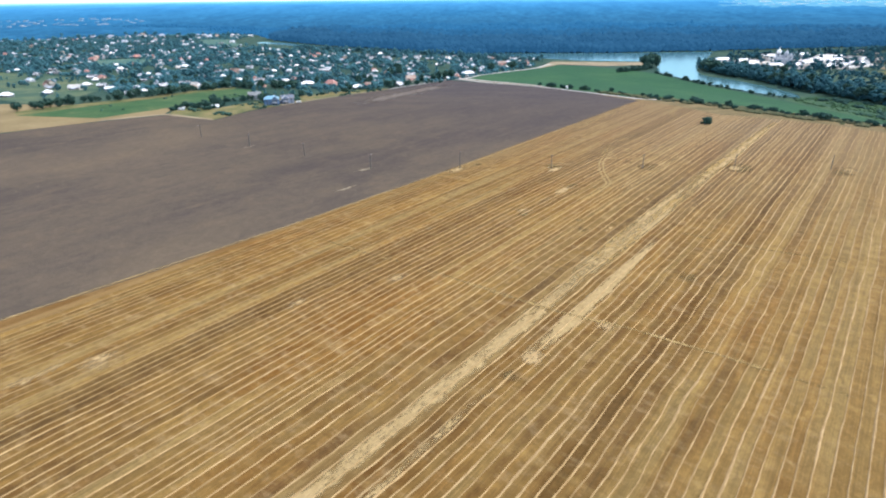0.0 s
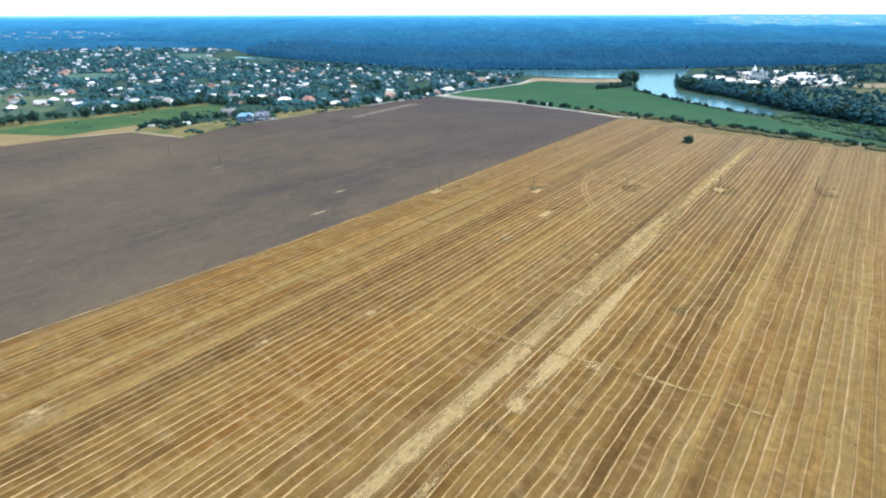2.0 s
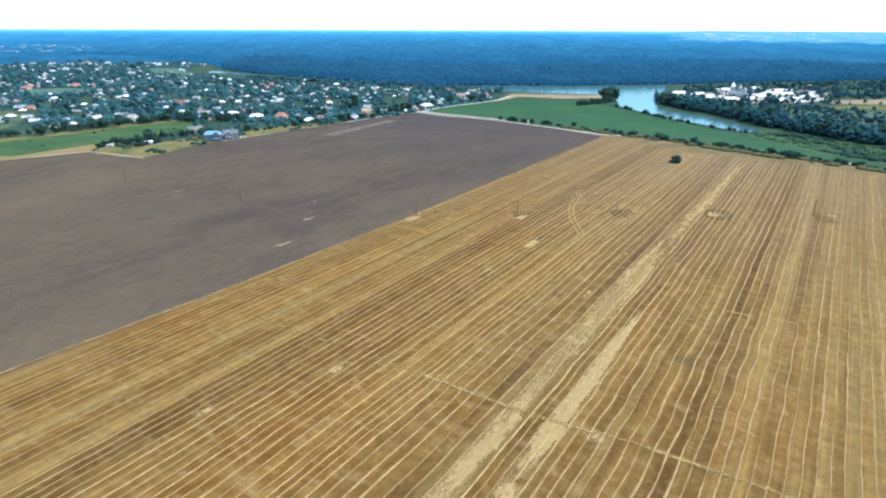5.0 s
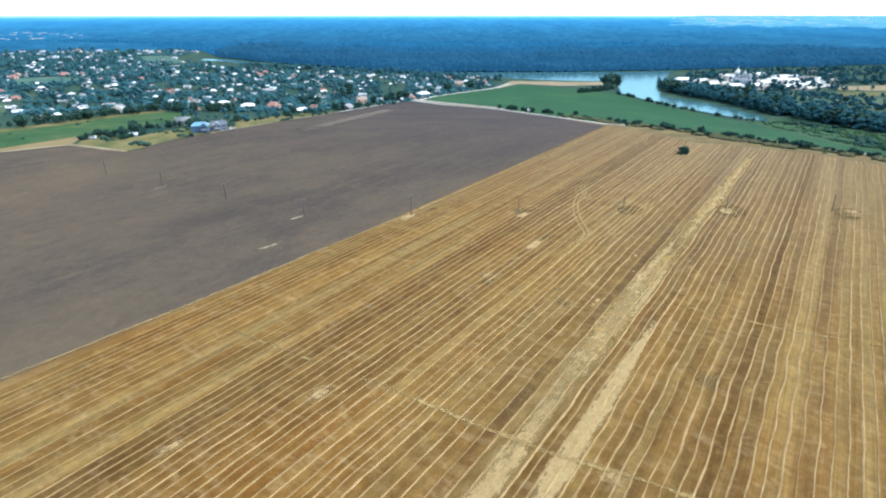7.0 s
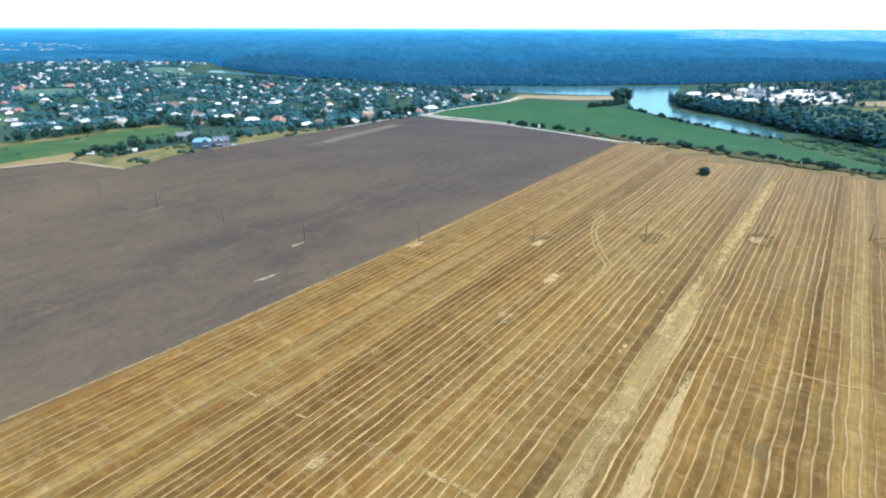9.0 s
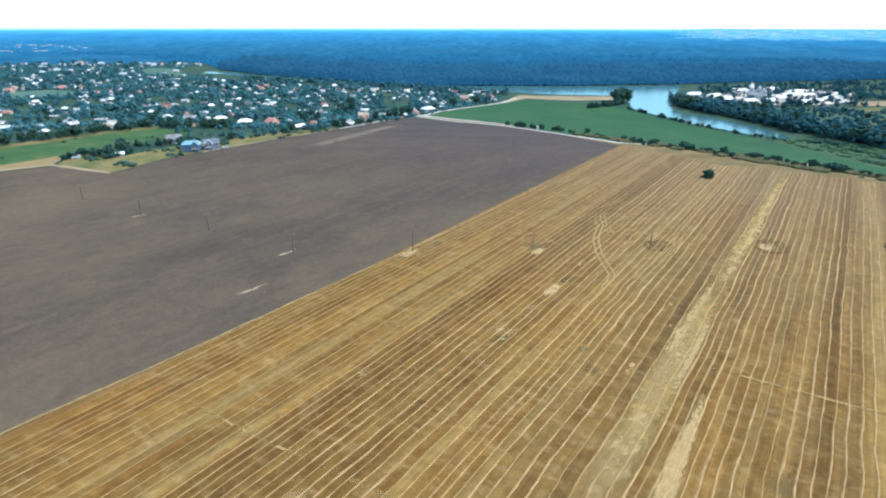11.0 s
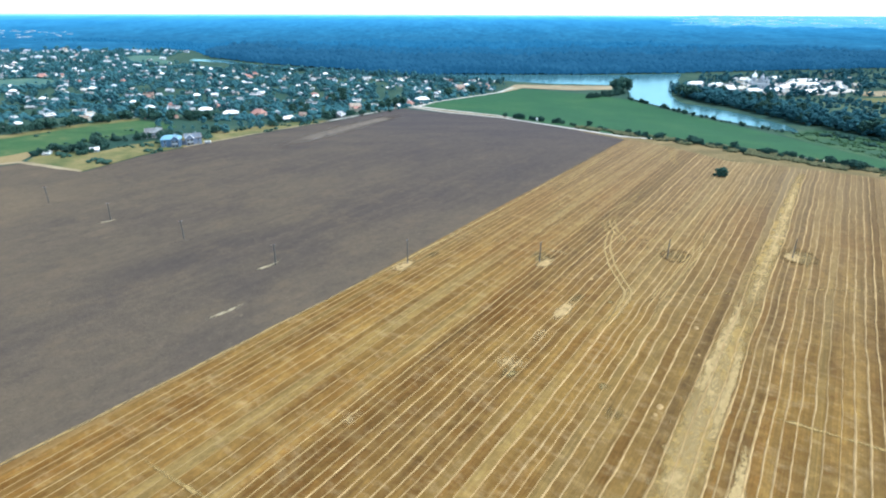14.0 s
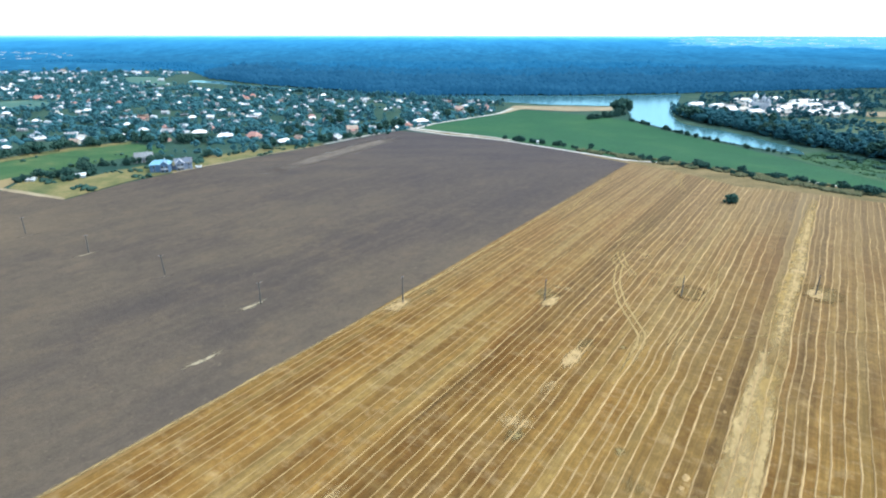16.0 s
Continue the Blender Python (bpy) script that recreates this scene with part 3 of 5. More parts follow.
def forest(name, front, start, depth, seed, leaves, label, west=-2300, east=2500):
    """Woodland behind a front line of (x, y): crowns that thin out with distance."""
    rng = np.random.default_rng(seed)
    centres, sizes = [], []
    k = start
    while k < depth:
        step = 8.5 + 0.011 * k
        for x in np.arange(west, east, step):
            xx, yy = x + rng.uniform(-0.45, 0.45) * step, line_at(front, 0, x) + k + rng.uniform(-0.5, 0.5) * step
            if abs(xx) > 0.95 * yy + 120 or math.hypot(xx, yy) > (2250 if k > 150 else 2600):
                continue
            high = rng.uniform(11, 19) + 3.2 * noise.noise(Vector((xx / 55, yy / 70, 2.0))) + 2 * math.sin(xx * 0.02) + 2 * math.sin(yy * 0.03 + xx * 0.011)
            if xx < -620:
                high *= min(1.0, 0.35 + k / 130)
            zz = float(terrain(xx, yy))
            width = step * rng.uniform(0.72, 1.0)
            if k < 170:
                for _ in range(4):
                    a, q = rng.uniform(0, 6.28), width * rng.uniform(0.2, 0.6)
                    s = width * rng.uniform(0.5, 0.75)
                    centres.append((xx + q * math.cos(a), yy + q * math.sin(a), zz + high - width * rng.uniform(0.3, 0.8)))
                    sizes.append((s, s, s * 0.9))
            else:
                centres.append((xx, yy, zz + high - width * 0.6))
                sizes.append((width, width, width * rng.uniform(0.7, 1.0)))
            if k < 60 and xx > -620:
                for level in (0.62, 0.3):
                    centres.append((xx + rng.uniform(-3, 3), yy + rng.uniform(-3, 3), zz + high * level))
                    sizes.append((width * 0.8, width * 0.8, 4.5))
        k += step
    me = array_mesh(name, *clumps(rng, np.array(centres), np.array(sizes)), leaves)
    me.polygons.foreach_set("use_smooth", [True] * len(me.polygons))
    ob = new(name, me)
    return tagged(ob, label, "forest", kind="stuff")


FOREST_FRONT = [(-2600, 2500), (-1200, 2050), (-763, 1960), (-590, 1640), (-400, 1465), (-205, 1345), (-82, 1262), (60, 1258), (239, 1262), (485, 1300), (1003, 1425), (1800, 1600), (2600, 1900)]
forest("forest", FOREST_FRONT, 0.0, 330, 5, M_FOREST, "dense dark broadleaf forest beyond the river, blue haze in its colour", -640)
forest("west_forest", FOREST_FRONT, 0.0, 330, 7, M_FOREST_FAR, "forest edge behind the village, blue haze in its colour", -2300, -640)
forest("middle_forest", FOREST_FRONT, 330.0, 560, 8, M_FOREST_MID, "forest canopy behind the river woods, blue haze in its colour")
forest("deep_forest", FOREST_FRONT, 560.0, 1000, 6, M_FOREST_FAR, "forest canopy farther back, paler with painted blue haze")


# ---- straw rows and stubble strips ----
BOUTS = ((2, 0.5), (12, 0.45), (17, 0.3), (20, 0.72), (26, 0.8), (28, 0.4), (32, 0.75), (38, 0.5), (43, 0.55), (48, 0.9), (50.5, 0.12), (61, 0.15), (64, 0.45), (80, 0.5), (90, 0.7), 
         (107, 0.42), (118.6, 0.34), (119.6, 0.28), (122, 0.28), (134, 0.35), (143, 0.5), (153, 0.55), (155, 0.2), (158, 0.6), (166, 0.05), (168.8, 0.05), (170, 0.65), (173, 0.3), (176, 0.62), (182, 0.75), (185.5, 0.25), (189, 0.6))


def strip_material():
    """Stubble between two straw rows: brown or pale by strip, mottled along its length."""
    n = Nodes("stubble_strip", rough=0.95, spec=0.1)
    lot = n.noise((0.055, 0.0035, 1), detail=3, rough=0.6, shift=(70, 3, 0))
    place = n.put("ShaderNodeSeparateXYZ")
    n.link(n.coord, place.inputs[0])
    across = n.put("ShaderNodeMapRange", From_Min=0.0, From_Max=200.0)
    n.link(place.outputs["X"], across.inputs["Value"])
    bout = n.ramp(across.outputs[0], *[(w / 200, (v, v, v)) for w, v in BOUTS])      # each pass of the harvester left its own depth of straw
    total = n.mix(0.27, n.mix(0.32, bout, lot), n.random())
    spread = n.put("ShaderNodeMapRange", From_Min=0.16, From_Max=0.76)
    n.link(total, spread.inputs["Value"])
    tone = n.ramp(spread.outputs[0], (0.0, (0.078, 0.043, 0.014)), (0.2, (0.100, 0.064, 0.026)), (0.40, (0.128, 0.070, 0.020)), (0.58, (0.152, 0.092, 0.028)), (0.78, (0.172, 0.120, 0.046)), (1.0, (0.212, 0.148, 0.056)))
    patch = n.noise((0.10, 0.035, 1), detail=5, rough=0.62)
    blot = n.noise((0.22, 0.16, 1), detail=4, rough=0.6, shift=(9, 4, 0))
    rust = n.noise((0.03, 0.012, 1), detail=3, rough=0.5, shift=(50, 8, 0))
    grain = n.noise((2.2, 1.2, 1), detail=5, rough=0.75)
    lines = n.noise((2.2, 0.035, 1), detail=3, rough=0.6, shift=(1, 7, 0))
    base = n.mix(n.ramp(patch, (0.45, (0, 0, 0)), (0.75, (0.8, 0.8, 0.8))), tone, (0.216, 0.137, 0.041))
    base = n.mix(n.ramp(rust, (0.50, (0, 0, 0)), (0.68, (0.65, 0.65, 0.65))), base, (0.152, 0.071, 0.015))
    base = n.mix(n.ramp(rust, (0.28, (0.45, 0.45, 0.45)), (0.45, (0, 0, 0))), base, (0.133, 0.097, 0.046))
    band = n.noise((0.030, 0.20, 1), detail=4, rough=0.6, shift=(3, 60, 0))
    base = n.mix(n.ramp(band, (0.54, (0, 0, 0)), (0.74, (0.65, 0.65, 0.65))), base, (0.216, 0.148, 0.058))
    base = n.mix(n.ramp(band, (0.26, (0.368, 0.348, 0.296)), (0.42, (0, 0, 0))), base, (0.092, 0.056, 0.018))
    base = n.mix(n.ramp(blot, (0.50, (0, 0, 0)), (0.78, (0.7, 0.7, 0.7))), base, (0.230, 0.148, 0.046))
    base = n.mix(n.ramp(blot, (0.24, (0.322, 0.304, 0.259)), (0.42, (0, 0, 0))), base, (0.087, 0.049, 0.015))
    litter = n.noise((0.16, 0.30, 1), detail=5, rough=0.68, shift=(33, 12, 0))
    base = n.mix(n.ramp(litter, (0.53, (0, 0, 0)), (0.71, (0.78, 0.78, 0.78))), base, (0.245, 0.173, 0.086))
    # greyer towards the far end: distance haze put into the stubble colour
    thin = n.put("ShaderNodeMapRange", From_Min=-330.0, From_Max=-90.0, To_Max=0.62)
    n.link(place.outputs["Y"], thin.inputs["Value"])
    base = n.mix(thin.outputs[0], base, (0.168, 0.126, 0.080))
    thick = n.put("ShaderNodeMapRange", From_Min=140.0, From_Max=230.0, To_Max=0.34)
    n.link(place.outputs["X"], thick.inputs["Value"])
    base = n.mix(thick.outputs[0], base, (0.205, 0.145, 0.058))
    mottle = n.noise((0.42, 0.30, 1), detail=4, rough=0.6, shift=(81, 15, 0), warp=0.6)
    base = n.mix(0.62, base, n.ramp(mottle, (0.34, (0.78, 0.76, 0.72)), (0.50, (0.98, 0.98, 0.97)), (0.66, (1.30, 1.30, 1.28))), "MULTIPLY")
    wide = n.noise((0.42, 0.006, 1), detail=3, rough=0.55, shift=(21, 7, 0))
    base = n.mix(0.45, base, n.ramp(wide, (0.34, (0.62, 0.60, 0.56)), (0.66, (1.28, 1.25, 1.2))), "MULTIPLY")
    base = n.mix(1.0, base, n.ramp(bout, (0.0, (0.66, 0.62, 0.58)), (0.12, (0.82, 0.80, 0.78)), (0.25, (0.92, 0.91, 0.92)), (0.5, (1.02, 1.0, 0.98)), (0.9, (1.18, 1.18, 1.16))), "MULTIPLY")
    base = n.mix(0.36, base, n.ramp(lines, (0.32, (0.55, 0.52, 0.48)), (0.68, (1.3, 1.28, 1.25))), "MULTIPLY")
    base = n.mix(0.4, base, n.ramp(grain, (0.3, (0.5, 0.5, 0.5)), (0.7, (1.1, 1.1, 1.1))), "MULTIPLY")
    n.bump(grain, 0.2, 0.6)
    return n.done(base)


def pale_strip_material():
    """Chaff-covered stubble of the broad pale swath."""
    n = Nodes("chaff_covered_stubble", rough=0.95, spec=0.05)
    patch = n.noise((0.45, 0.10, 1), detail=6, rough=0.7)
    grain = n.noise((2.2, 1.2, 1), detail=5, rough=0.75)
    base = n.ramp(patch, (0.34, (0.112, 0.066, 0.022)), (0.48, (0.152, 0.096, 0.035)), (0.64, (0.218, 0.150, 0.060)))
    place = n.put("ShaderNodeSeparateXYZ")
    n.link(n.coord, place.inputs[0])
    # same painted distance haze as on the other strips, greyer far off
    thin = n.put("ShaderNodeMapRange", From_Min=-330.0, From_Max=-90.0, To_Max=0.72)
    n.link(place.outputs["Y"], thin.inputs["Value"])
    base = n.mix(thin.outputs[0], base, (0.176, 0.134, 0.084))
    base = n.mix(0.4, base, n.ramp(grain, (0.3, (0.5, 0.5, 0.5)), (0.7, (1.1, 1.1, 1.1))), "MULTIPLY")
    n.bump(grain, 0.2, 0.6)
    return n.done(base)


def chaff_material(name, dark, light, ragged=1.0, grain=(0.8, 0.085)):
    """Loose chaff that thins out towards the rim of its patch."""
    n = Nodes(name, rough=0.9, spec=0.1)
    rim = n.tree.nodes.new("ShaderNodeAttribute")
    rim.attribute_name = "cover"
    spots = n.noise((*grain, 1), detail=7, rough=0.78)
    spread = n.tree.nodes.new("ShaderNodeMath")
    spread.operation = "MULTIPLY_ADD"
    n.link(spots, spread.inputs[0])
    spread.inputs[1].default_value = 2.7 * ragged
    spread.inputs[2].default_value = -1.35 * ragged
    total = n.tree.nodes.new("ShaderNodeMath")
    total.operation = "ADD"
    n.link(rim.outputs["Fac"], total.inputs[0])
    n.link(spread.outputs[0], total.inputs[1])
    n.link(n.ramp(total.outputs[0], (0.16, (0, 0, 0)), (1.0, (0.92, 0.92, 0.92))), n.bsdf.inputs["Alpha"])
    return n.done(n.ramp(n.noise((0.9, 0.5, 1), detail=5, rough=0.7), (0.3, dark), (0.7, light)))


M_STRIP = strip_material()
M_STRAW_DIM = straw_material("thin_straw_rows", (0.198, 0.131, 0.052), (0.266, 0.182, 0.079), (0.338, 0.243, 0.115))
M_SWATH = pale_strip_material()
M_PALE = chaff_material("pale_chaff_patch", (0.265, 0.182, 0.082), (0.395, 0.286, 0.144), 1.4, (0.5, 0.2))
M_CLAY = chaff_material("grey_trodden_patch", (0.130, 0.090, 0.037), (0.182, 0.134, 0.058))
M_RUST = chaff_material("rusty_trodden_stubble", (0.105, 0.062, 0.022), (0.140, 0.088, 0.034), 1.2, (0.5, 0.3))
M_SPILT = chaff_material("spilt_chaff", (0.242, 0.169, 0.073), (0.385, 0.284, 0.138), 1.4, (0.36, 0.15))
M_SWATHE = chaff_material("thin_spilt_chaff", (0.208, 0.136, 0.044), (0.305, 0.212, 0.084), 1.25, (0.30, 0.16))
M_CROSS = chaff_material("scattered_straw", (0.23, 0.157, 0.060), (0.33, 0.235, 0.10), 1.35, (0.22, 0.22))
M_WEED = chaff_material("dusty_weeds", (0.155, 0.118, 0.048), (0.240, 0.185, 0.085), 1.5, (0.5, 0.4))
M_DUST = chaff_material("dusty_soil", (0.10, 0.083, 0.07), (0.14, 0.115, 0.095))
M_SLIVER = chaff_material("dry_grass_sliver", (0.19, 0.155, 0.10), (0.33, 0.28, 0.195), 1.7, (0.9, 0.32))
M_TRACK = chaff_material("tyre_track_straw", (0.22, 0.15, 0.06), (0.31, 0.22, 0.10), 1.1)

ROWS_W = [4.3, 6.6, 8.9, 11.4, 13.8, 16.4, 20.0, 23.0, 26.7, 29.6, 32.2, 34.9, 38.6, 41.7, 44.4, 47.0, 49.4, 52.1, 54.7, 57.2, 60.2, 62.7, 65.4, 68.2, 71.0, 73.9,
          76.8, 79.3, 82.2, 85.4, 88.7, 91.8, 95.0, 97.4, 99.6, 102.0, 104.6, 107.8, 111.6, 114.8, 118.9, 122.5, 125.7, 129.3, 132.5, 134.6, 136.9, 139.7, 142.4, 144.9,
          147.8, 150.9, 153.5, 156.9, 159.8, 163.0, 166.0, 168.9, 171.7, 174.9, 177.7, 180.8, 183.7, 187.0, 190.0, 193.1, 196.0, 198.8, 201.5, 204.9, 207.6, 210.5, 213.8, 217.0, 219.9]
ROWS_W += [219.9 + 2.98 * k for k in range(1, 60)]


def sway(u, w):
    """How far the rows wander sideways from a straight line."""
    calm = 0.35 + 0.65 * float(smooth((w - 20) / 60))
    return calm * (0.62 * noise.noise(Vector((u / 34, w / 45, 0.3))) + 0.42 * noise.noise(Vector((u / 12, w / 20, 4.1))))


def row_u(w, step):
    top = line_at(EDGE, 1, w) - 1.5
    foot = -760.0 if w < 250 else -420.0
    return np.linspace(foot, top, int((top - foot) / step))


def straw_row(w, rng):
    """A low ridge of dropped straw along the field, with an uneven width and crest."""
    us = row_u(w, 1.5 if w < 250 else 3.4)
    thin = 0.38 + 0.5 * float(smooth(w / 95))
    verts, faces = [], []
    wide, high = rng.uniform(0.20, 0.33) * thin, rng.uniform(0.14, 0.24)
    fade = (0.55 if w < 72 else 0.25) if rng.random() < (0.7 if w < 72 else 0.4) else -0.1
    for u in us:
        c = w + sway(u, w) + rng.uniform(-0.06, 0.06)
        thick = 0.92 + 0.62 * noise.noise(Vector((u / 22, w * 3.1, 9))) + 0.25 * noise.noise(Vector((u / 5, w * 2.3, 3)))
        k = wide * max(0.28, thick * rng.uniform(0.85, 1.15)) * (1 - fade * float(smooth((u + 270) / 150)))
        x, y = field_xy(u, c)
        z = float(terrain(x, y)) + 0.38
        verts += [(c - k, u, z), (c - k * 0.35, u + rng.uniform(-0.4, 0.4), z + high), (c + k * 0.35, u + rng.uniform(-0.4, 0.4), z + high), (c + k, u, z)]
    for i in range(len(us) - 1):
        a = i * 4
        faces += [(a, a + 1, a + 5, a + 4), (a + 1, a + 2, a + 6, a + 5), (a + 2, a + 3, a + 7, a + 6)]
    return mesh("straw_row", verts, faces, M_STRAW_DIM if w < 62 else M_STRAW)


def stubble_strip(w0, w1):
    us = row_u((w0 + w1) / 2, 9.0)
    verts, faces = [], []
    for u in us:
        for w in (w0, (w0 + w1) / 2, w1):
            c = w + sway(u, w)
            x, y = field_xy(u, c)
            verts.append((c, u, float(terrain(x, y)) + 0.36))
    for i in range(len(us) - 1):
        a = i * 3
        faces += [(a, a + 1, a + 4, a + 3), (a + 1, a + 2, a + 5, a + 4)]
    return mesh("stubble_strip", verts, faces, M_SWATH if 121.5 < w0 < 131 else M_STRIP, False)


def make_rows():
    rng = random.Random(3)
    for w in ROWS_W:
        part("straw_row", straw_row(w, rng), FIELD_OB)
    bounds = [1.2] + ROWS_W
    for a, b in zip(bounds, bounds[1:]):
        part("stubble_strip", stubble_strip(a, b), FIELD_OB)


make_rows()


def spread_patch(name, line, widths, material, parent, lift=0.44, seed=1, steps=2.0, dense=1.0):
    """A ragged patch laid along a line of (u, w), with full cover in its middle and none at its rim."""
    rng = np.random.default_rng(seed)
    length = sum(math.dist(a, b) for a, b in zip(line, line[1:]))
    n = max(6, int(length / steps))
    pts = along(line, n)
    tang = np.gradient(pts, axis=0)
    tang /= np.linalg.norm(tang, axis=1)[:, None] + 1e-9
    normal = np.stack([-tang[:, 1], tang[:, 0]], 1)
    half = np.interp(np.linspace(0, 1, n), np.linspace(0, 1, len(widths)), widths) / 2 * rng.uniform(0.8, 1.2, n)
    verts, cover = [], []
    for i in range(n):
        end = min(1.0, min(i, n - 1 - i) / (n * 0.22 + 1))
        for j, side in enumerate((-1, -0.75, -0.4, 0, 0.4, 0.75, 1)):
            u, w = pts[i] + normal[i] * half[i] * side
            x, y = field_xy(u, w)
            verts.append((w, u, float(terrain(x, y)) + lift + 0.01 * (1 - abs(side))))
            cover.append((0.0, 0.38, 0.9, 1.05, 0.9, 0.38, 0.0)[j] * end * dense)
    faces = [(i * 7 + j, i * 7 + j + 1, i * 7 + j + 8, i * 7 + j + 7) for i in range(n - 1) for j in range(6)]
    me = mesh(name, verts, faces, material, False)
    me.attributes.new("cover", "FLOAT", "POINT").data.foreach_set("value", cover)
    ob = new(name, me)
    ob.parent = parent
    return ob


def make_patches():
    F, S = FIELD_OB, SOIL_OB
    lay = spread_patch
    # the broad pale swath along the field, and its short neighbour
    lay("chaff_swath", [(-700, 128), (-529, 128), (-467, 128.5), (-413, 128), (-364, 128)], [7.5, 7, 6.5, 7, 6], M_SPILT, F, 0.400, 2, 2.0, 1.1)
    lay("chaff_swath", [(-430, 127), (-380, 127), (-340, 127.2), (-300, 128)], [8, 10.5, 11, 8], M_SPILT, F, 0.406, 12, 2.0, 0.62)
    lay("chaff_swath", [(-352, 124.4), (-320, 124.6), (-296, 125.4), (-262, 126)], [3.4, 4.2, 4, 3], M_SPILT, F, 0.412, 13, 2.0, 1.0)
    lay("chaff_swath", [(-366, 131), (-330, 131), (-296, 130.4)], [2.4, 3, 3], M_SPILT, F, 0.418, 14, 2.0, 1.1)
    lay("chaff_swath", [(-408, 127.4), (-370, 127.3), (-330, 127.5), (-300, 128), (-272, 128.6)], [8, 11.5, 12, 10, 8], M_SWATHE, F, 0.403, 15, 2.0, 1.25)
    lay("chaff_swath", [(-296, 129.2), (-245, 128.8), (-193, 129.5), (-142, 129.5), (-48, 130)], [7, 7, 6.5, 5.5, 5], M_SPILT, F, 0.424, 5, 2.0, 0.85)
    lay("chaff_swath", [(-278, 128.2), (-245, 128), (-193, 128.8), (-142, 129.2), (-48, 130)], [10, 10, 8.5, 7, 6], M_SWATHE, F, 0.421, 16, 2.0, 1.1)
    lay("chaff_swath", [(-462, 139.6), (-440, 139.6), (-400, 139.4), (-350, 138.6)], [7, 7, 5, 2.4], M_SPILT, F, 0.430, 6, 2.0, 1.8)
    lay("chaff_swath", [(-560, 138.6), (-520, 138.6), (-476, 138.4)], [2.2, 3, 2.6], M_SPILT, F, 0.436, 7, 2.0, 0.62)
    lay("chaff_swath", [(-372, 127.6), (-340, 127.7), (-318, 128)], [5, 6, 5], M_SPILT, F, 0.442, 8, 2.0, 0.55)
    # heaps and bare spots
    for k, (u, w, ln, wd, mat) in enumerate((
            (-315, 75, 18, 7.5, M_PALE), (-304.5, 75.6, 11, 7, M_CLAY), (-354, 74.8, 11, 10, M_PALE), (-359, 77.4, 9, 7, M_CLAY), (-334, 76, 10, 5, M_PALE), (-537, 42, 14, 11, M_PALE),
            (-550, 35, 18, 5, M_PALE), (-445, 74, 10, 8, M_PALE), (-193, 130, 8, 11, M_PALE), (-160, 129.5, 10, 9, M_PALE), (-459, 140.4, 11, 9, M_PALE),
            (-470, 139.5, 8, 7, M_CLAY), (-211, 70, 6, 7, M_PALE), (-281, 52.5, 13, 8, M_PALE), (-276, 49, 14, 12, M_CLAY), (-267, 52, 4, 12, M_PALE), (-214, 140, 23, 20, M_CLAY),
            (-216, 138.5, 15, 13, M_PALE), (-243, 96, 15, 14, M_CLAY), (-180, 193, 14, 12, M_PALE), (-190, 189, 18, 14, M_CLAY), (-317, 6, 16, 9, M_PALE), (-300, 9, 10, 5, M_CLAY),
            (-400, 53, 9, 5, M_PALE), (-480, 60, 12, 5, M_PALE), (-430, 150, 8, 9, M_PALE), (-380, 160, 10, 8, M_CLAY), (-360, 108, 8, 7, M_CLAY))):
        lay("chaff_patch", [(u - ln / 2, w), (u, w), (u + ln / 2, w)], [wd * 0.8, wd, wd * 0.7], mat, F, 0.455 + 0.0015 * k, 20 + k, 1.0, 1.0 if (u, w) in ((-317, 6), (-281, 52.5), (-216, 138.5), (-315, 75), (-459, 140.4), (-193, 130), (-160, 129.5)) else 0.68)
    for k, (u, w, r) in enumerate(((-214, 139.5, 6.8), (-184, 191, 6.2), (-243, 96, 5.6))):
        ring = [(u + r * 1.25 * math.sin(a * 0.52), w + r * math.cos(a * 0.52)) for a in range(13)]
        lay("trodden_ring", ring, [2.6, 3.4, 2.4, 3.2, 2.6], M_RUST, F, 0.502 + 0.002 * k, 130 + k, 1.0, 1.0)
    # low grey-green weeds
    for k, (u, w, size) in enumerate(((-350, 102, 4.5), (-359, 78.2, 4.0), (-300, 87, 3.5))):
        lay("weed_patch", [(u - size / 2, w), (u, w), (u + size / 2, w)], [size * 0.6, size * 0.8, size * 0.6], M_WEED, F, 0.512 + 0.002 * k, 160 + k, 0.6, 0.9)
    # unploughed slivers round the poles
    for k, (a, b, wd) in enumerate((((-356, -41), (-341, -40), 2.6), ((-390, -22.5), (-375, -21.3), 2.4), ((-364, -149.5), (-352, -148), 2.4), ((-358, -96), (-346, -92), 1.3), ((-366, -201), (-354, -200), 1.3), ((-205, -208), (25, -262), 34))):
        lay("grass_sliver", [a, ((a[0] + b[0]) / 2, (a[1] + b[1]) / 2 + 0.8), b], [wd * 0.8, wd, wd * 0.9], M_DUST if k > 2 else M_SLIVER, S, 0.32, 60 + k, 1.0)
    lay("grass_sliver", [(-760, -20.5), (-546, -8.2), (-438, -1.2), (-318, 2.8), (-227, 3.8), (-2, -0.2)], [1.8, 1.8, 1.8, 2.4, 1.6, 1.8], M_TRACK, F, 0.46, 70, 2.0, 0.85)
    # tracks across the rows, and a winding pair of wheel tracks
    for k, (line, wd) in enumerate((([(-434, 60), (-433, 86), (-432, 117), (-431, 136), (-427, 155), (-425, 186), (-424, 230)], 2.2), ([(-339, 131), (-338, 140), (-336, 175), (-330, 205)], 1.8), ([(-286, 100), (-247, 146), (-223, 186)], 1.2), ([(-438, 16), (-437, 37), (-436, 54), (-434, 72)], 1.6))):
        lay("cross_track", line, [wd, wd], M_CROSS, F, 0.51, 80 + k, 1.5, 0.72)
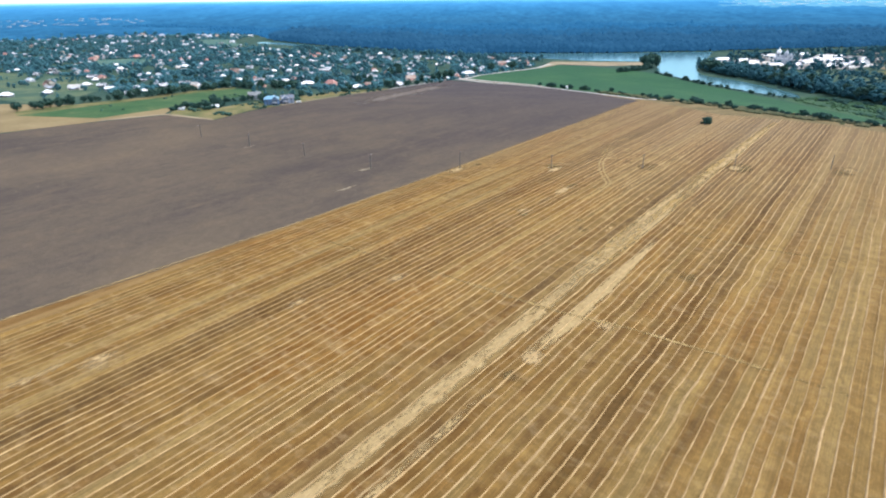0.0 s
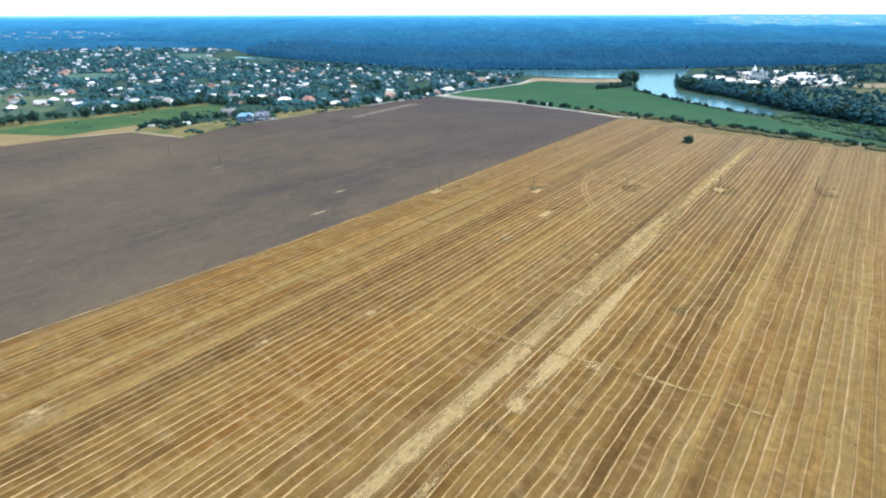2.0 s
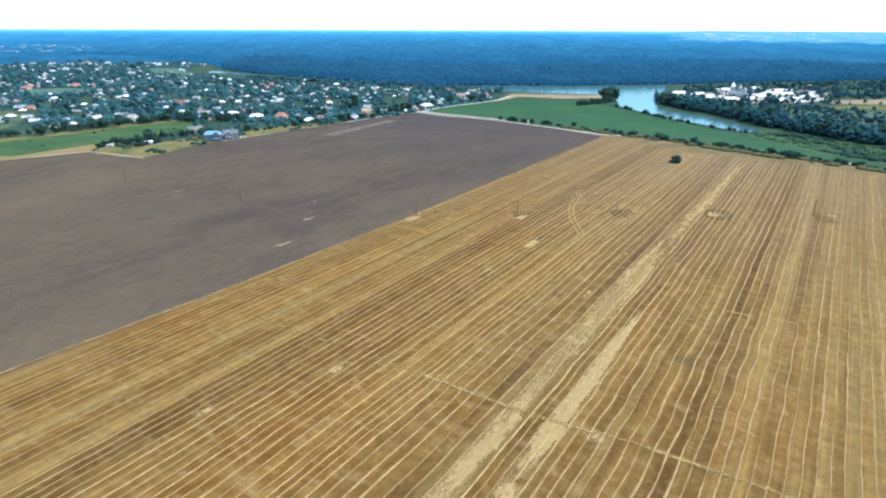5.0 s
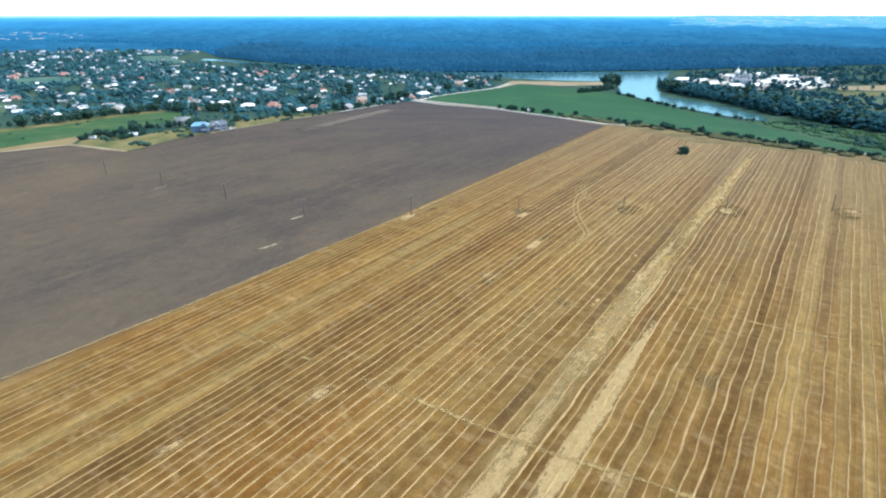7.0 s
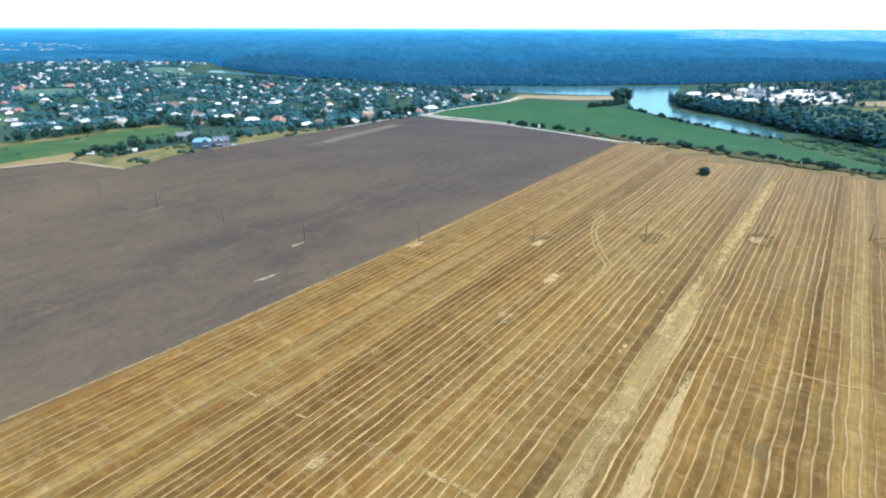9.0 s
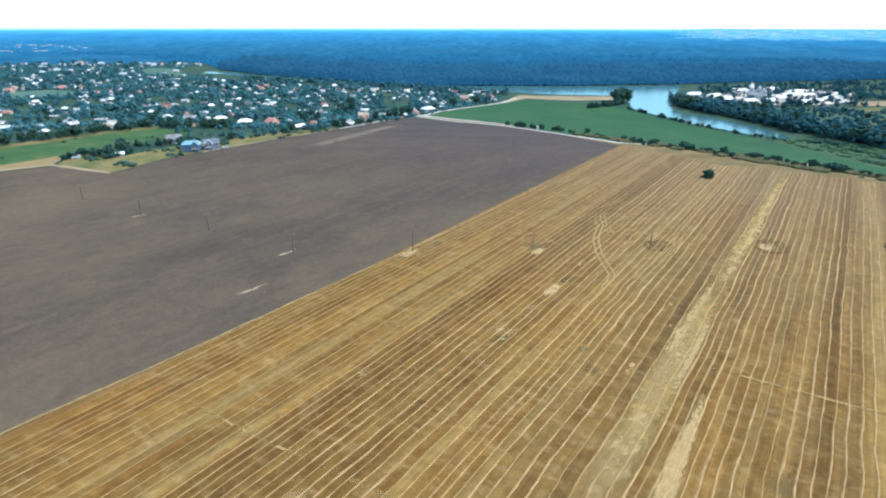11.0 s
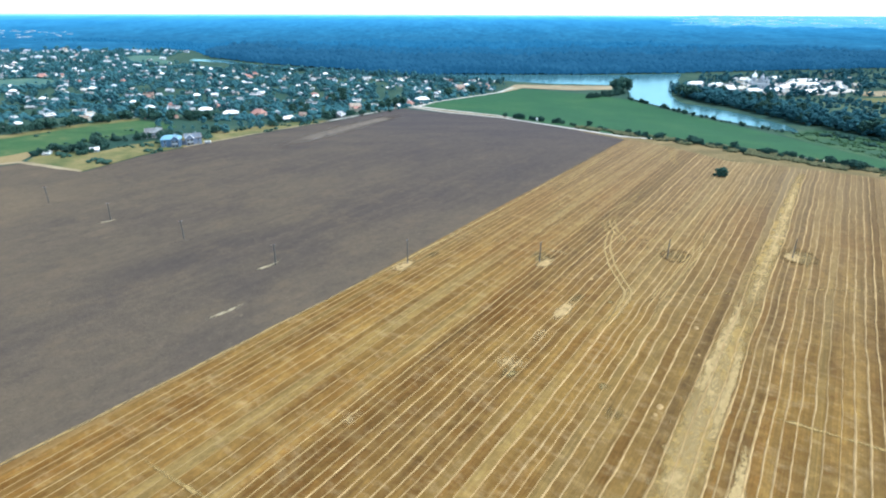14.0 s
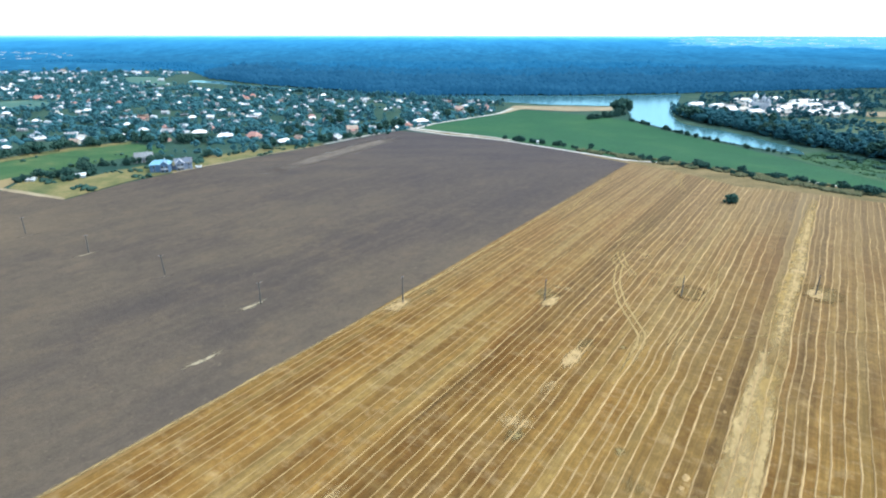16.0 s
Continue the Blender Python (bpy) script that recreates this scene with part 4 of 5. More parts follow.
    wind = [(-322, 91.5), (-305, 91.3), (-295, 90.9), (-288, 89.6), (-279, 83.6), (-268, 76.5), (-252, 69), (-242, 66), (-230, 63.5), (-222, 57), (-208, 53)]
    for k, off in enumerate((-1.0, 1.0)):
        lay("wheel_track", [(u + off * 0.8, w + off) for u, w in wind], [1.5, 1.5], M_TRACK, F, 0.52 + 0.01 * k, 90 + k, 1.5, 1.3)
    for k, off in enumerate((-1.3, 1.3)):
        lay("wheel_track", [(-246, 72 + off), (-236, 71 + off), (-227, 64 + off), (-216, 59 + off), (-206, 58.5 + off)], [1.2, 1.2], M_TRACK, F, 0.556 + 0.01 * k, 116 + k, 1.5, 1.2)
        lay("wheel_track", [(-92, 57 + off), (-76, 57 + off), (-62, 50 + off), (-50, 49 + off), (-38, 43 + off), (-20, 39.5 + off)], [1.1, 1.1], M_TRACK, F, 0.56 + 0.01 * k, 118 + k, 1.5, 1.2)
    loop = [(-225, 66), (-215, 72), (-205, 66), (-212, 58), (-226, 60), (-238, 66)]
    for k, off in enumerate((-1.2, 1.2)):
        lay("wheel_track", [(u + off, w + off * 0.8) for u, w in loop], [0.9, 0.9], M_TRACK, F, 0.525 + 0.01 * k, 94 + k, 1.5)
    for k, off in enumerate((-1.0, 1.0)):
        lay("wheel_track", [(-196, 16 + off), (-172, 12.5 + off), (-120, 9 + off), (-60, 7.5 + off)], [0.9, 0.9], M_TRACK, F, 0.545 + 0.01 * k, 111 + k, 1.5, 1.2)
        lay("wheel_track", [(-212, 52.5 + off), (-196, 54 + off), (-176, 56 + off), (-150, 57 + off)], [0.9, 0.9], M_TRACK, F, 0.565 + 0.01 * k, 120 + k, 1.5, 1.1)
        lay("wheel_track", [(-225, 27 + off), (-205, 25 + off), (-192, 27 + off)], [0.8, 0.8], M_TRACK, F, 0.545 + 0.01 * k, 113 + k, 1.5, 1.1)
    for k, off in enumerate((-1.3, 1.3)):
        lay("wheel_track", [(-305, 101 + off), (-285, 99.5 + off), (-262, 101.5 + off), (-238, 102.5 + off), (-200, 99 + off)], [1.1, 1.1], M_TRACK, F, 0.53 + 0.01 * k, 97 + k, 1.5, 1.2)
        lay("wheel_track", [(-246, 84 + off), (-236, 80 + off), (-228, 84 + off), (-232, 90 + off), (-246, 88 + off)], [0.8, 0.8], M_TRACK, F, 0.535 + 0.01 * k, 101 + k, 1.5)
        lay("wheel_track", [(-95, 33 + off), (-80, 38 + off), (-60, 36 + off), (-40, 44 + off)], [0.9, 0.9], M_TRACK, F, 0.54 + 0.01 * k, 105 + k, 1.5)
        lay("wheel_track", [(-265, 38 + off), (-240, 36 + off), (-215, 36 + off)], [0.8, 0.8], M_TRACK, F, 0.54 + 0.01 * k, 108 + k, 1.5)


make_patches()


def mound(rng, s):
    """A lumpy low heap: rings of falling height and uneven radius."""
    n = 14
    verts = [(0, 0, 0.38 * s)]
    for q in (0.3, 0.55, 0.8, 1.0):
        for k in range(n):
            a, r = k * 2 * math.pi / n, s * q * rng.uniform(0.75, 1.2)
            verts.append((r * math.cos(a), 1.5 * r * math.sin(a), s * (0.38 * (1 - q * q) * rng.uniform(0.55, 1.3) - 0.03)))
    faces = [(0, 1 + k, 1 + (k + 1) % n) for k in range(n)]
    faces += [(1 + i * n + k, 1 + (i + 1) * n + k, 1 + (i + 1) * n + (k + 1) % n, 1 + i * n + (k + 1) % n) for i in range(3) for k in range(n)]
    return mesh("straw_mound", verts, faces, M_STRAW, False)


def make_heaps():
    """Small heaps of pale straw left in the stubble."""
    rng = np.random.default_rng(77)
    for u, w, size in ((-301.5, 116.3, 0.9), (-350, 117.3, 0.9), (-354, 117.2, 0.6), (-285, 74, 0.8), (-210, 68.5, 1.2), (-325, 131, 0.6), (-318, 120.5, 0.5)):
        ob = new("straw_mound", mound(rng, size))
        x, y = field_xy(u, w)
        ob.matrix_world = pose(x, y, float(terrain(x, y)) + 0.35, 0, 0, -34 + rng.uniform(-15, 15))
        tagged(ob, "small pale heap of loose straw in the stubble", "straw heap", "leavings in the stubble")


make_heaps()


# ---- power line in the fields ----
def bar(a, b, r0, r1, sides=8):
    """A tapered bar from a to b."""
    a, b = Vector(a), Vector(b)
    q = (b - a).to_track_quat("Z", "Y")
    verts = [p + q @ Vector((r * math.cos(k * 2 * math.pi / sides), r * math.sin(k * 2 * math.pi / sides), 0)) for p, r in ((a, r0), (b, r1)) for k in range(sides)]
    faces = [(k, (k + 1) % sides, sides + (k + 1) % sides, sides + k) for k in range(sides)] + [tuple(range(sides))[::-1], tuple(range(sides, 2 * sides))]
    return verts, faces


def make_pole():
    top = new("utility_pole")
    part("post", mesh("post", *bar((0, 0, -0.5), (0, 0, 8.9), 0.28, 0.2), M_CONCRETE), top)
    part("crossarm", mesh("crossarm", *bar((-1.0, 0, 8.6), (1.0, 0, 8.6), 0.07, 0.07, 4), M_STEEL), top, "galvanised steel crossarm")
    cup = mesh("insulator", *bar((0, 0, 0), (0, 0, 0.28), 0.08, 0.05), M_CERAMIC)
    for x, z in ((-0.9, 8.66), (0.9, 8.66), (0.0, 8.9)):
        part("insulator", cup, top, at=pose(x, 0, z))
    return tagged(top, "slim grey concrete utility pole standing in the field", "utility pole", "power line poles")


def make_poles():
    first = make_pole()
    for k, (x, y, lean) in enumerate(((-72.6, 308.2, 1.0), (-217.7, 390, 0), (-169.4, 362.3, 2), (-122.1, 336.7, -2), (-18, 308.6, 0), (37, 310.5, 0), (91.8, 314, 1), (145.5, 314.4, 0), (201, 314.5, 0))):
        m = pose(x, y, float(terrain(x, y)) + 0.3, 0, lean, 60 if k > 3 else 27)
        if k == 0:
            first.matrix_world = m
            ob = first
        else:
            ob = copy_thing(first, m)
        ob.scale = (1, 1, 1.25 if k == 4 else 1)


make_poles()


# ---- houses ----
def box(x0, y0, z0, x1, y1, z1):
    verts = [(x, y, z) for z in (z0, z1) for x, y in ((x0, y0), (x1, y0), (x1, y1), (x0, y1))]
    return verts, [(0, 3, 2, 1), (4, 5, 6, 7), (0, 1, 5, 4), (1, 2, 6, 5), (2, 3, 7, 6), (3, 0, 4, 7)]


def gable(l, w, h, rise, over=0.5, thick=0.18, hip=0.0):
    """A pitched roof with overhanging eaves and some thickness; hip pulls the ridge in at both ends."""
    x, y = l / 2 + over, w / 2 + over
    drop = rise * over / (w / 2)
    low, high = h - drop, h + rise
    verts = []
    for dz in (0, -thick):
        verts += [(-x, -y, low + dz), (x, -y, low + dz), (x, y, low + dz), (-x, y, low + dz), (-x + hip, 0, high + dz), (x - hip, 0, high + dz)]
    faces = [(0, 1, 5, 4), (2, 3, 4, 5), (1, 2, 5), (3, 0, 4)] if hip else [(0, 1, 5, 4), (2, 3, 4, 5)]
    faces += [(6, 10, 11, 7), (8, 11, 10, 9), (0, 6, 7, 1), (2, 8, 9, 3)]
    faces += [(1, 7, 8, 2), (3, 9, 6, 0), (7, 11, 8), (9, 10, 6)] if hip else [(1, 7, 11, 5), (5, 11, 8, 2), (3, 9, 10, 4), (4, 10, 6, 0)]
    return verts, faces


def walls(l, w, h, rise, hip):
    """Outer walls, with gables where the roof has no hip."""
    v, f = box(-l / 2, -w / 2, -0.6, l / 2, w / 2, h)
    if not hip:
        v += [(-l / 2, 0, h + rise), (l / 2, 0, h + rise)]
        f = [x for x in f if x != (4, 5, 6, 7)] + [(4, 5, 9, 8), (6, 7, 8, 9), (5, 6, 9), (7, 4, 8)]
    return v, f


WINDOW_V, WINDOW_F = box(-0.55, -0.08, -0.7, 0.55, 0.02, 0.7)
FRAME_MESH = mesh("window_frame", *box(-0.68, -0.05, -0.83, 0.68, 0.02, 0.83), M_WALL["white"])
PANE_MESH = mesh("pane", WINDOW_V, WINDOW_F, M_GLASS)
DOOR_MESH = mesh("door", *box(-0.5, -0.07, -1.05, 0.5, 0.02, 1.05), M_ROOF["brown"])


def window(parent, m):
    ob = part("window", FRAME_MESH, parent, at=m)
    part("pane", PANE_MESH, ob)


def make_house(l, w, h, rise, wall, roof, hip=0.0, label="", category="house", group="village houses", name="house", porch=True, plain=False):
    top = new(name)
    part("wall", mesh("wall", *walls(l, w, h, rise, hip), M_WALL[wall]), top)
    part("roof", mesh("roof", *gable(l, w, h, rise, hip=hip), M_ROOF[roof]), top)
    for floor_z in () if plain else ([1.5] if h < 4.5 else [1.5, 4.3]):
        for x in (-l * 0.3, l * 0.3):
            window(top, pose(x, -w / 2, floor_z))
        window(top, pose(l / 2, w * 0.12, floor_z, 0, 0, 90))
    part("door", DOOR_MESH, top, at=pose(0, -w / 2, 1.05))
    if not plain:
        part("chimney", mesh("chimney", *box(l * 0.18, w * 0.1, h, l * 0.18 + 0.7, w * 0.1 + 0.7, h + rise + 0.7), M_WALL["grey"]), top)
    if porch:
        v, f = gable(l * 0.35, w * 0.55, h * 0.72, rise * 0.5, 0.3)
        part("porch_roof", mesh("porch_roof", [(x, y - w * 0.55, z) for x, y, z in v], f, M_ROOF[roof]), top)
        for x in (-l * 0.15, l * 0.15):
            part("porch_post", mesh("porch_post", *bar((x, -w * 0.78, -0.4), (x, -w * 0.78, h * 0.72), 0.12, 0.12, 6), M_WALL[wall]), top)
    return tagged(top, label, category, group)


def house_kinds():
    kinds = {"white": [], "grey": [], "red": [], "blue": []}
    kinds["white"].append(make_house(12, 9, 2.7, 2.6, "shaded", "white", label="plastered house with shade-dark walls and a bright metal gable roof", porch=False))
    kinds["white"].append(make_house(10, 8, 2.6, 2.2, "shaded", "white", 3.0, "house with shade-dark walls and a pale sheet-metal hipped roof", porch=False))
    kinds["white"].append(make_house(15, 8, 2.6, 2.0, "shaded", "white", label="long house with shade-dark walls and a bright metal roof", porch=False))
    kinds["white"].append(make_house(8, 6, 2.6, 1.8, "grey", "white", label="small outbuilding with a shiny metal roof", category="shed", group="village sheds", name="shed", porch=False, plain=True))
    kinds["grey"].append(make_house(11, 8, 3.0, 2.6, "cream", "grey", label="cream house under a weathered grey roof"))
    kinds["grey"].append(make_house(9, 7, 2.8, 2.2, "white", "grey", 2.4, "low white house with a grey hipped roof", porch=False))
    kinds["red"].append(make_house(12, 9, 3.3, 3.2, "pink", "red", 3.0, "pinkish house with a red tiled hipped roof"))
    kinds["red"].append(make_house(11, 8.5, 5.6, 3.0, "cream", "red", label="two-storey cream house with a red tiled roof"))
    kinds["blue"].append(make_house(10, 8, 3.0, 2.6, "white", "blue", label="white house with a light blue painted roof"))
    return kinds


KINDS = house_kinds()
PLACED = []


def stand(kind, x, y, turn, size=1.0, rng=None):
    m = pose(x, y, float(terrain(x, y)) + 0.1, 0, 0, turn)
    if kind in USED:
        ob = copy_thing(kind, m)
    else:
        USED.add(kind)
        ob = kind
        ob.matrix_world = m
    ob.scale = (size, size, size)
    PLACED.append((x, y, 8 * size))
    return ob


WHITE_A = [(-903, 1346), (-806, 1216), (-688, 1502), (-553, 1132), (-515, 1181), (-358, 1035), (-313, 1043), (-291, 959), (-337, 893), (-577, 988), (-416, 700), (-409, 744),
           (-593, 901), (-517, 962), (-477, 938), (-428, 1065), (-530, 834), (-524, 859), (-1130, 1720), (-961, 1582), (-879, 1776), (-774, 1814), (-266, 857), (-311, 1175), (-304, 1289)]
WHITE_B = [(-340, 939), (-324, 971), (-256, 899), (-362, 925), (-393, 830), (-345, 775), (-312, 765), (-219, 1206), (-155, 1110), (-60, 1165), (-34, 934), (-7, 947), (-112, 848),
           (-165, 822), (-80, 803), (-112, 707), (-59, 881), (40, 1058), (-191, 1111), (-157, 1018), (-240, 1142), (-134, 1137), (-124, 1040), (-29, 1101), (-120, 906), (66, 1134)]
WHITE_C = [(86, 1134), (51, 1115), (-174, 889), (-174, 973), (-214, 1097), (-108, 1112), (-70, 1112), (-797, 1036), (-506, 613), (-837, 1013), (-866, 1060), (-941, 1409),
           (-835, 1276), (-615, 933), (-610, 1048), (-686, 875), (-562, 784), (-500, 705), (-534, 587)]
WHITE_BIG = [(-233, 725, 1.35), (-159, 684, 1.15), (-273, 755, 1.3), (-27, 861, 1.4), (-903, 1320, 1.3)]
WEST = [(-545, 675, "grey"), (-507, 663, "grey"), (-527, 714, "white"), (-650, 771, "grey"), (-560, 690, "red"), (-700, 850, "white"), (-610, 760, "grey"), (-590, 820, "white")]
FAR_WHITE = [(-1218, 1780), (-1164, 1782), (-1096, 1756), (-1096, 1836), (-1015, 1808), (-954, 1790), (-908, 1822), (-871, 1814), (-798, 1835), (-766, 1808), (-735, 1823), (-673, 1544), (-752, 1440), (-974, 1549), (-936, 1536), (-984, 1499), (-850, 1790), (-830, 1750), (-1180, 1810), (-1050, 1770)]
REDS = [(-389, 866), (-201, 721), (-1094, 1843), (-102, 761), (28, 992), (69, 1036), (-760, 1080), (-700, 1130)]
VILLAGE = [(-1000, 930), (-760, 890), (-630, 845), (-520, 770), (-470, 660), (-425, 605), (-375, 615), (-330, 690), (-270, 690), (-230, 668), (-150, 680), (-60, 770), (-10, 850), (60, 960), (100, 1060), (95, 1130), (-60, 1190), (-230, 1265), (-500, 1330),
           (-690, 1560), (-760, 1900), (-1300, 1900), (-1900, 1900), (-1500, 1200)]


GLADES = [[(-815, 1680), (-725, 1665), (-690, 1560), (-590, 1440), (-640, 1410), (-780, 1535)], [(-760, 1080), (-710, 1115), (-635, 1085), (-610, 1005), (-690, 985)]]


def inside(poly, x, y):
    hit = False
    for (x0, y0), (x1, y1) in zip(poly, poly[1:] + poly[:1]):
        if (y0 > y) != (y1 > y) and x < (x1 - x0) * (y - y0) / (y1 - y0) + x0:
            hit = not hit
    return hit


def clear_of(x, y, gap):
    if any(inside(glade, x, y) for glade in GLADES):
        return False
    return all((x - a) ** 2 + (y - b) ** 2 > (gap + r) ** 2 for a, b, r in PLACED)


def make_village():
    rng = random.Random(17)
    for x, y in WHITE_A + WHITE_B + WHITE_C:
        stand(rng.choice(KINDS["white"][:3]), x, y, rng.choice((0, 90)) + rng.uniform(-25, 25), rng.uniform(0.75, 1.1))
    for x, y, size in WHITE_BIG:
        stand(KINDS["white"][1], x, y, rng.uniform(-35, 35), size * 1.1).scale.z = size * 0.8
    for x, y in FAR_WHITE:
        stand(rng.choice((KINDS["white"][3], KINDS["grey"][1])), x + rng.uniform(-6, 6), y, rng.uniform(-20, 20), rng.uniform(1.3, 1.9))
    for x, y in REDS:
        stand(rng.choice(KINDS["red"]), x, y, rng.uniform(-30, 30), 1.1)
    for x, y, tone in WEST:
        stand(rng.choice(KINDS[tone][:2]), x, y, rng.uniform(-30, 30), rng.uniform(0.9, 1.2))
    count = 0
    while count < 430:
        x, y = rng.uniform(-1700, 110), rng.uniform(600, 1900)
        if not inside(VILLAGE, x, y) or abs(x) > 0.86 * (y + 25) or not clear_of(x, y, 4):
            continue
        if y > 1250 and rng.random() < 0.25:
            continue
        tone = rng.choices(("white", "grey", "red", "blue"), (0.36, 0.40, 0.16, 0.08))[0]
        if rng.random() < 0.3:
            stand(KINDS["white"][3], x, y, rng.choice((0, 90)) + rng.uniform(-25, 25), rng.uniform(0.7, 1.2))
            count += 1
            continue
        stand(rng.choice(KINDS[tone]), x, y, rng.choice((0, 90)) + rng.uniform(-25, 25), rng.uniform(0.55, 0.9))
        count += 1


make_village()
for glade in GLADES:
    k = len(glade) // 2
    sheet("glade", [to_uw(*p) for p in glade[:k]], [to_uw(*p) for p in glade[:k - 1:-1]], 24, 8, 0.35, M_GLADE, "open green meadow between the village gardens", "meadow", 1.5)


def add_wing(house, l, w, h, rise, wall, roof, at, label):
    """A gabled front wing with its own roof, a balcony and windows, as a part of the house."""
    wing = part("wing", mesh("wing", *walls(l, w, h, rise, 0), M_WALL[wall]), house, label, at)
    part("wing_roof", mesh("wing_roof", *gable(l, w, h, rise, 0.4), M_ROOF[roof]), wing)
    part("balcony", mesh("balcony", *box(l / 2, -w * 0.38, 2.75, l / 2 + 1.3, w * 0.38, 2.95), M_WALL["white"]), wing)
    part("balcony_rail", mesh("balcony_rail", *box(l / 2 + 1.2, -w * 0.38, 2.95, l / 2 + 1.28, w * 0.38, 3.85), M_WALL["grey"]), wing)
    for z in (1.4, 4.3):
        for y in (-w * 0.22, w * 0.22):
            part("window", WIDE_FRAME, wing, at=pose(l / 2, y, z, 0, 0, 90))
            part("pane", WIDE_PANE, wing, at=pose(l / 2 + 0.03, y, z, 0, 0, 90))


WIDE_FRAME = mesh("window_frame", *box(-0.95, -0.05, -0.95, 0.95, 0.02, 0.95), M_WALL["white"])
WIDE_PANE = mesh("pane", *box(-0.82, -0.08, -0.82, 0.82, 0.02, 0.82), M_GLASS)


def make_blue_houses():
    a = make_house(14, 10, 6.2, 2.4, "blue", "blue", 3.5, "two-storey blue house with a pale blue roof at the field edge", group="houses at the field edge", porch=False)
    a.matrix_world = pose(-213, 534, float(terrain(-213, 534)) + 0.2, 0, 0, 16)
    add_wing(a, 5.0, 6.0, 6.2, 2.6, "blue", "pale", pose(3.4, -5.6, 0, 0, 0, -90), "gabled front wing with a balcony")
    b = make_house(12, 9, 5.8, 2.6, "steel", "slate", 0.0, "two-storey grey-blue house with a white front gable beside its twin", group="houses at the field edge", porch=False)
    b.matrix_world = pose(-200, 543, float(terrain(-200, 543)) + 0.2, 0, 0, 24)
    add_wing(b, 4.4, 5.6, 6.0, 2.6, "steel", "white", pose(-2.4, -5.2, 0, 0, 0, -90), "gabled front wing under a white roof")
    part("garage", mesh("garage", *box(-9.4, -2.6, -0.6, -6.0, 2.8, 2.6), M_WALL["steel"]), b, "low flat-roofed garage")
    part("garage_roof", mesh("garage_roof", *box(-9.6, -2.8, 2.6, -6.05, 3.0, 2.8), M_ROOF["slate"]), b)
    c = make_house(13, 10, 4.6, 3.0, "grey", "slate", 0.0, "grey barn with a weathered roof behind the blue houses", "barn", "houses at the field edge", "barn", False)
    c.matrix_world = pose(-245, 573, float(terrain(-245, 573)) + 0.2, 0, 0, 20)
    for x, y, turn, size in ((-262, 514, 40, 0.7), (-290, 502, 10, 0.7), (-190, 546, 24, 0.5)):
        stand(KINDS["white"][3], x, y, turn, size)
    PLACED.extend([(-213, 532, 9), (-197, 542, 8), (-245, 573, 7)])


make_blue_houses()


# ---- monastery on the far bank ----
def make_hut():
    """A small white hut among the roadside bushes."""
    hut = new("roadside_hut")
    part("walls", mesh("walls", *walls(2.6, 2.2, 2.3, 0.7, 0.0), M_WALL["chalk"]), hut)
    part("roof", mesh("roof", *gable(2.6, 2.2, 2.3, 0.7, 0.25, 0.1), M_ROOF["white"]), hut)
    x, y = field_xy(57.5, -111)
    hut.matrix_world = pose(x, y, float(terrain(x, y)) + 0.3, 0, 0, -34)
    tagged(hut, "small whitewashed hut between bushes by the field road", "hut")


make_hut()


def dome(r, z, n=14):
    """An onion dome with a small finial."""
    prof = [(r * 0.9, 0), (r * 1.08, r * 0.35), (r * 1.02, r * 0.8), (r * 0.7, r * 1.3), (r * 0.3, r * 1.75), (r * 0.1, r * 2.1), (r * 0.08, r * 2.8), (0.01, r * 3.0)]
    verts = [(p * math.cos(k * 2 * math.pi / n), p * math.sin(k * 2 * math.pi / n), z + h) for p, h in prof for k in range(n)]
    faces = [(i * n + k, i * n + (k + 1) % n, (i + 1) * n + (k + 1) % n, (i + 1) * n + k) for i in range(len(prof) - 1) for k in range(n)]
    return verts, faces


def make_church(x, y):
    top = new("church")
    part("nave", mesh("nave", *walls(24, 11, 9, 5, 0), M_WALL["grey"]), top)
    part("roof", mesh("roof", *gable(24, 11, 9, 5), M_ROOF["grey"]), top)
    for tx, ty, r, h, label in ((-9, 0, 3.4, 17, "tall pale grey bell tower"), (2, 0, 3.0, 15, "pale grey tower"), (9, 3.5, 1.9, 13, ""), (9, -3.5, 1.9, 13, "")):
        tower = part("tower", mesh("tower", *bar((tx, ty, -0.5), (tx, ty, h), r, r, 10), M_WALL["grey"]), top, label)
        v, f = dome(r, h)
        part("dome", mesh("dome", [(a + tx, b + ty, c) for a, b, c in v], f, M_ROOF["white" if r > 3.2 else "grey"], False), tower, "onion dome with a finial")
        for k in range(4):
            part("belfry_opening", mesh("belfry_opening", *box(-0.5, -0.06, -1.4, 0.5, 0.06, 1.4), M_GLASS), tower, at=pose(tx, ty, h - 3, 0, 0, k * 90) @ pose(0, -r * 0.97, 0))
    for k in range(5):
        window(top, pose(-9 + 4.5 * k, -5.5, 4))
    tagged(top, "pale grey monastery church with white domed towers", "church")
    top.matrix_world = pose(x, y, float(terrain(x, y)) + 0.1, 0, 0, -25) @ Matrix.Scale(1.05, 4)
    PLACED.append((x, y, 16))


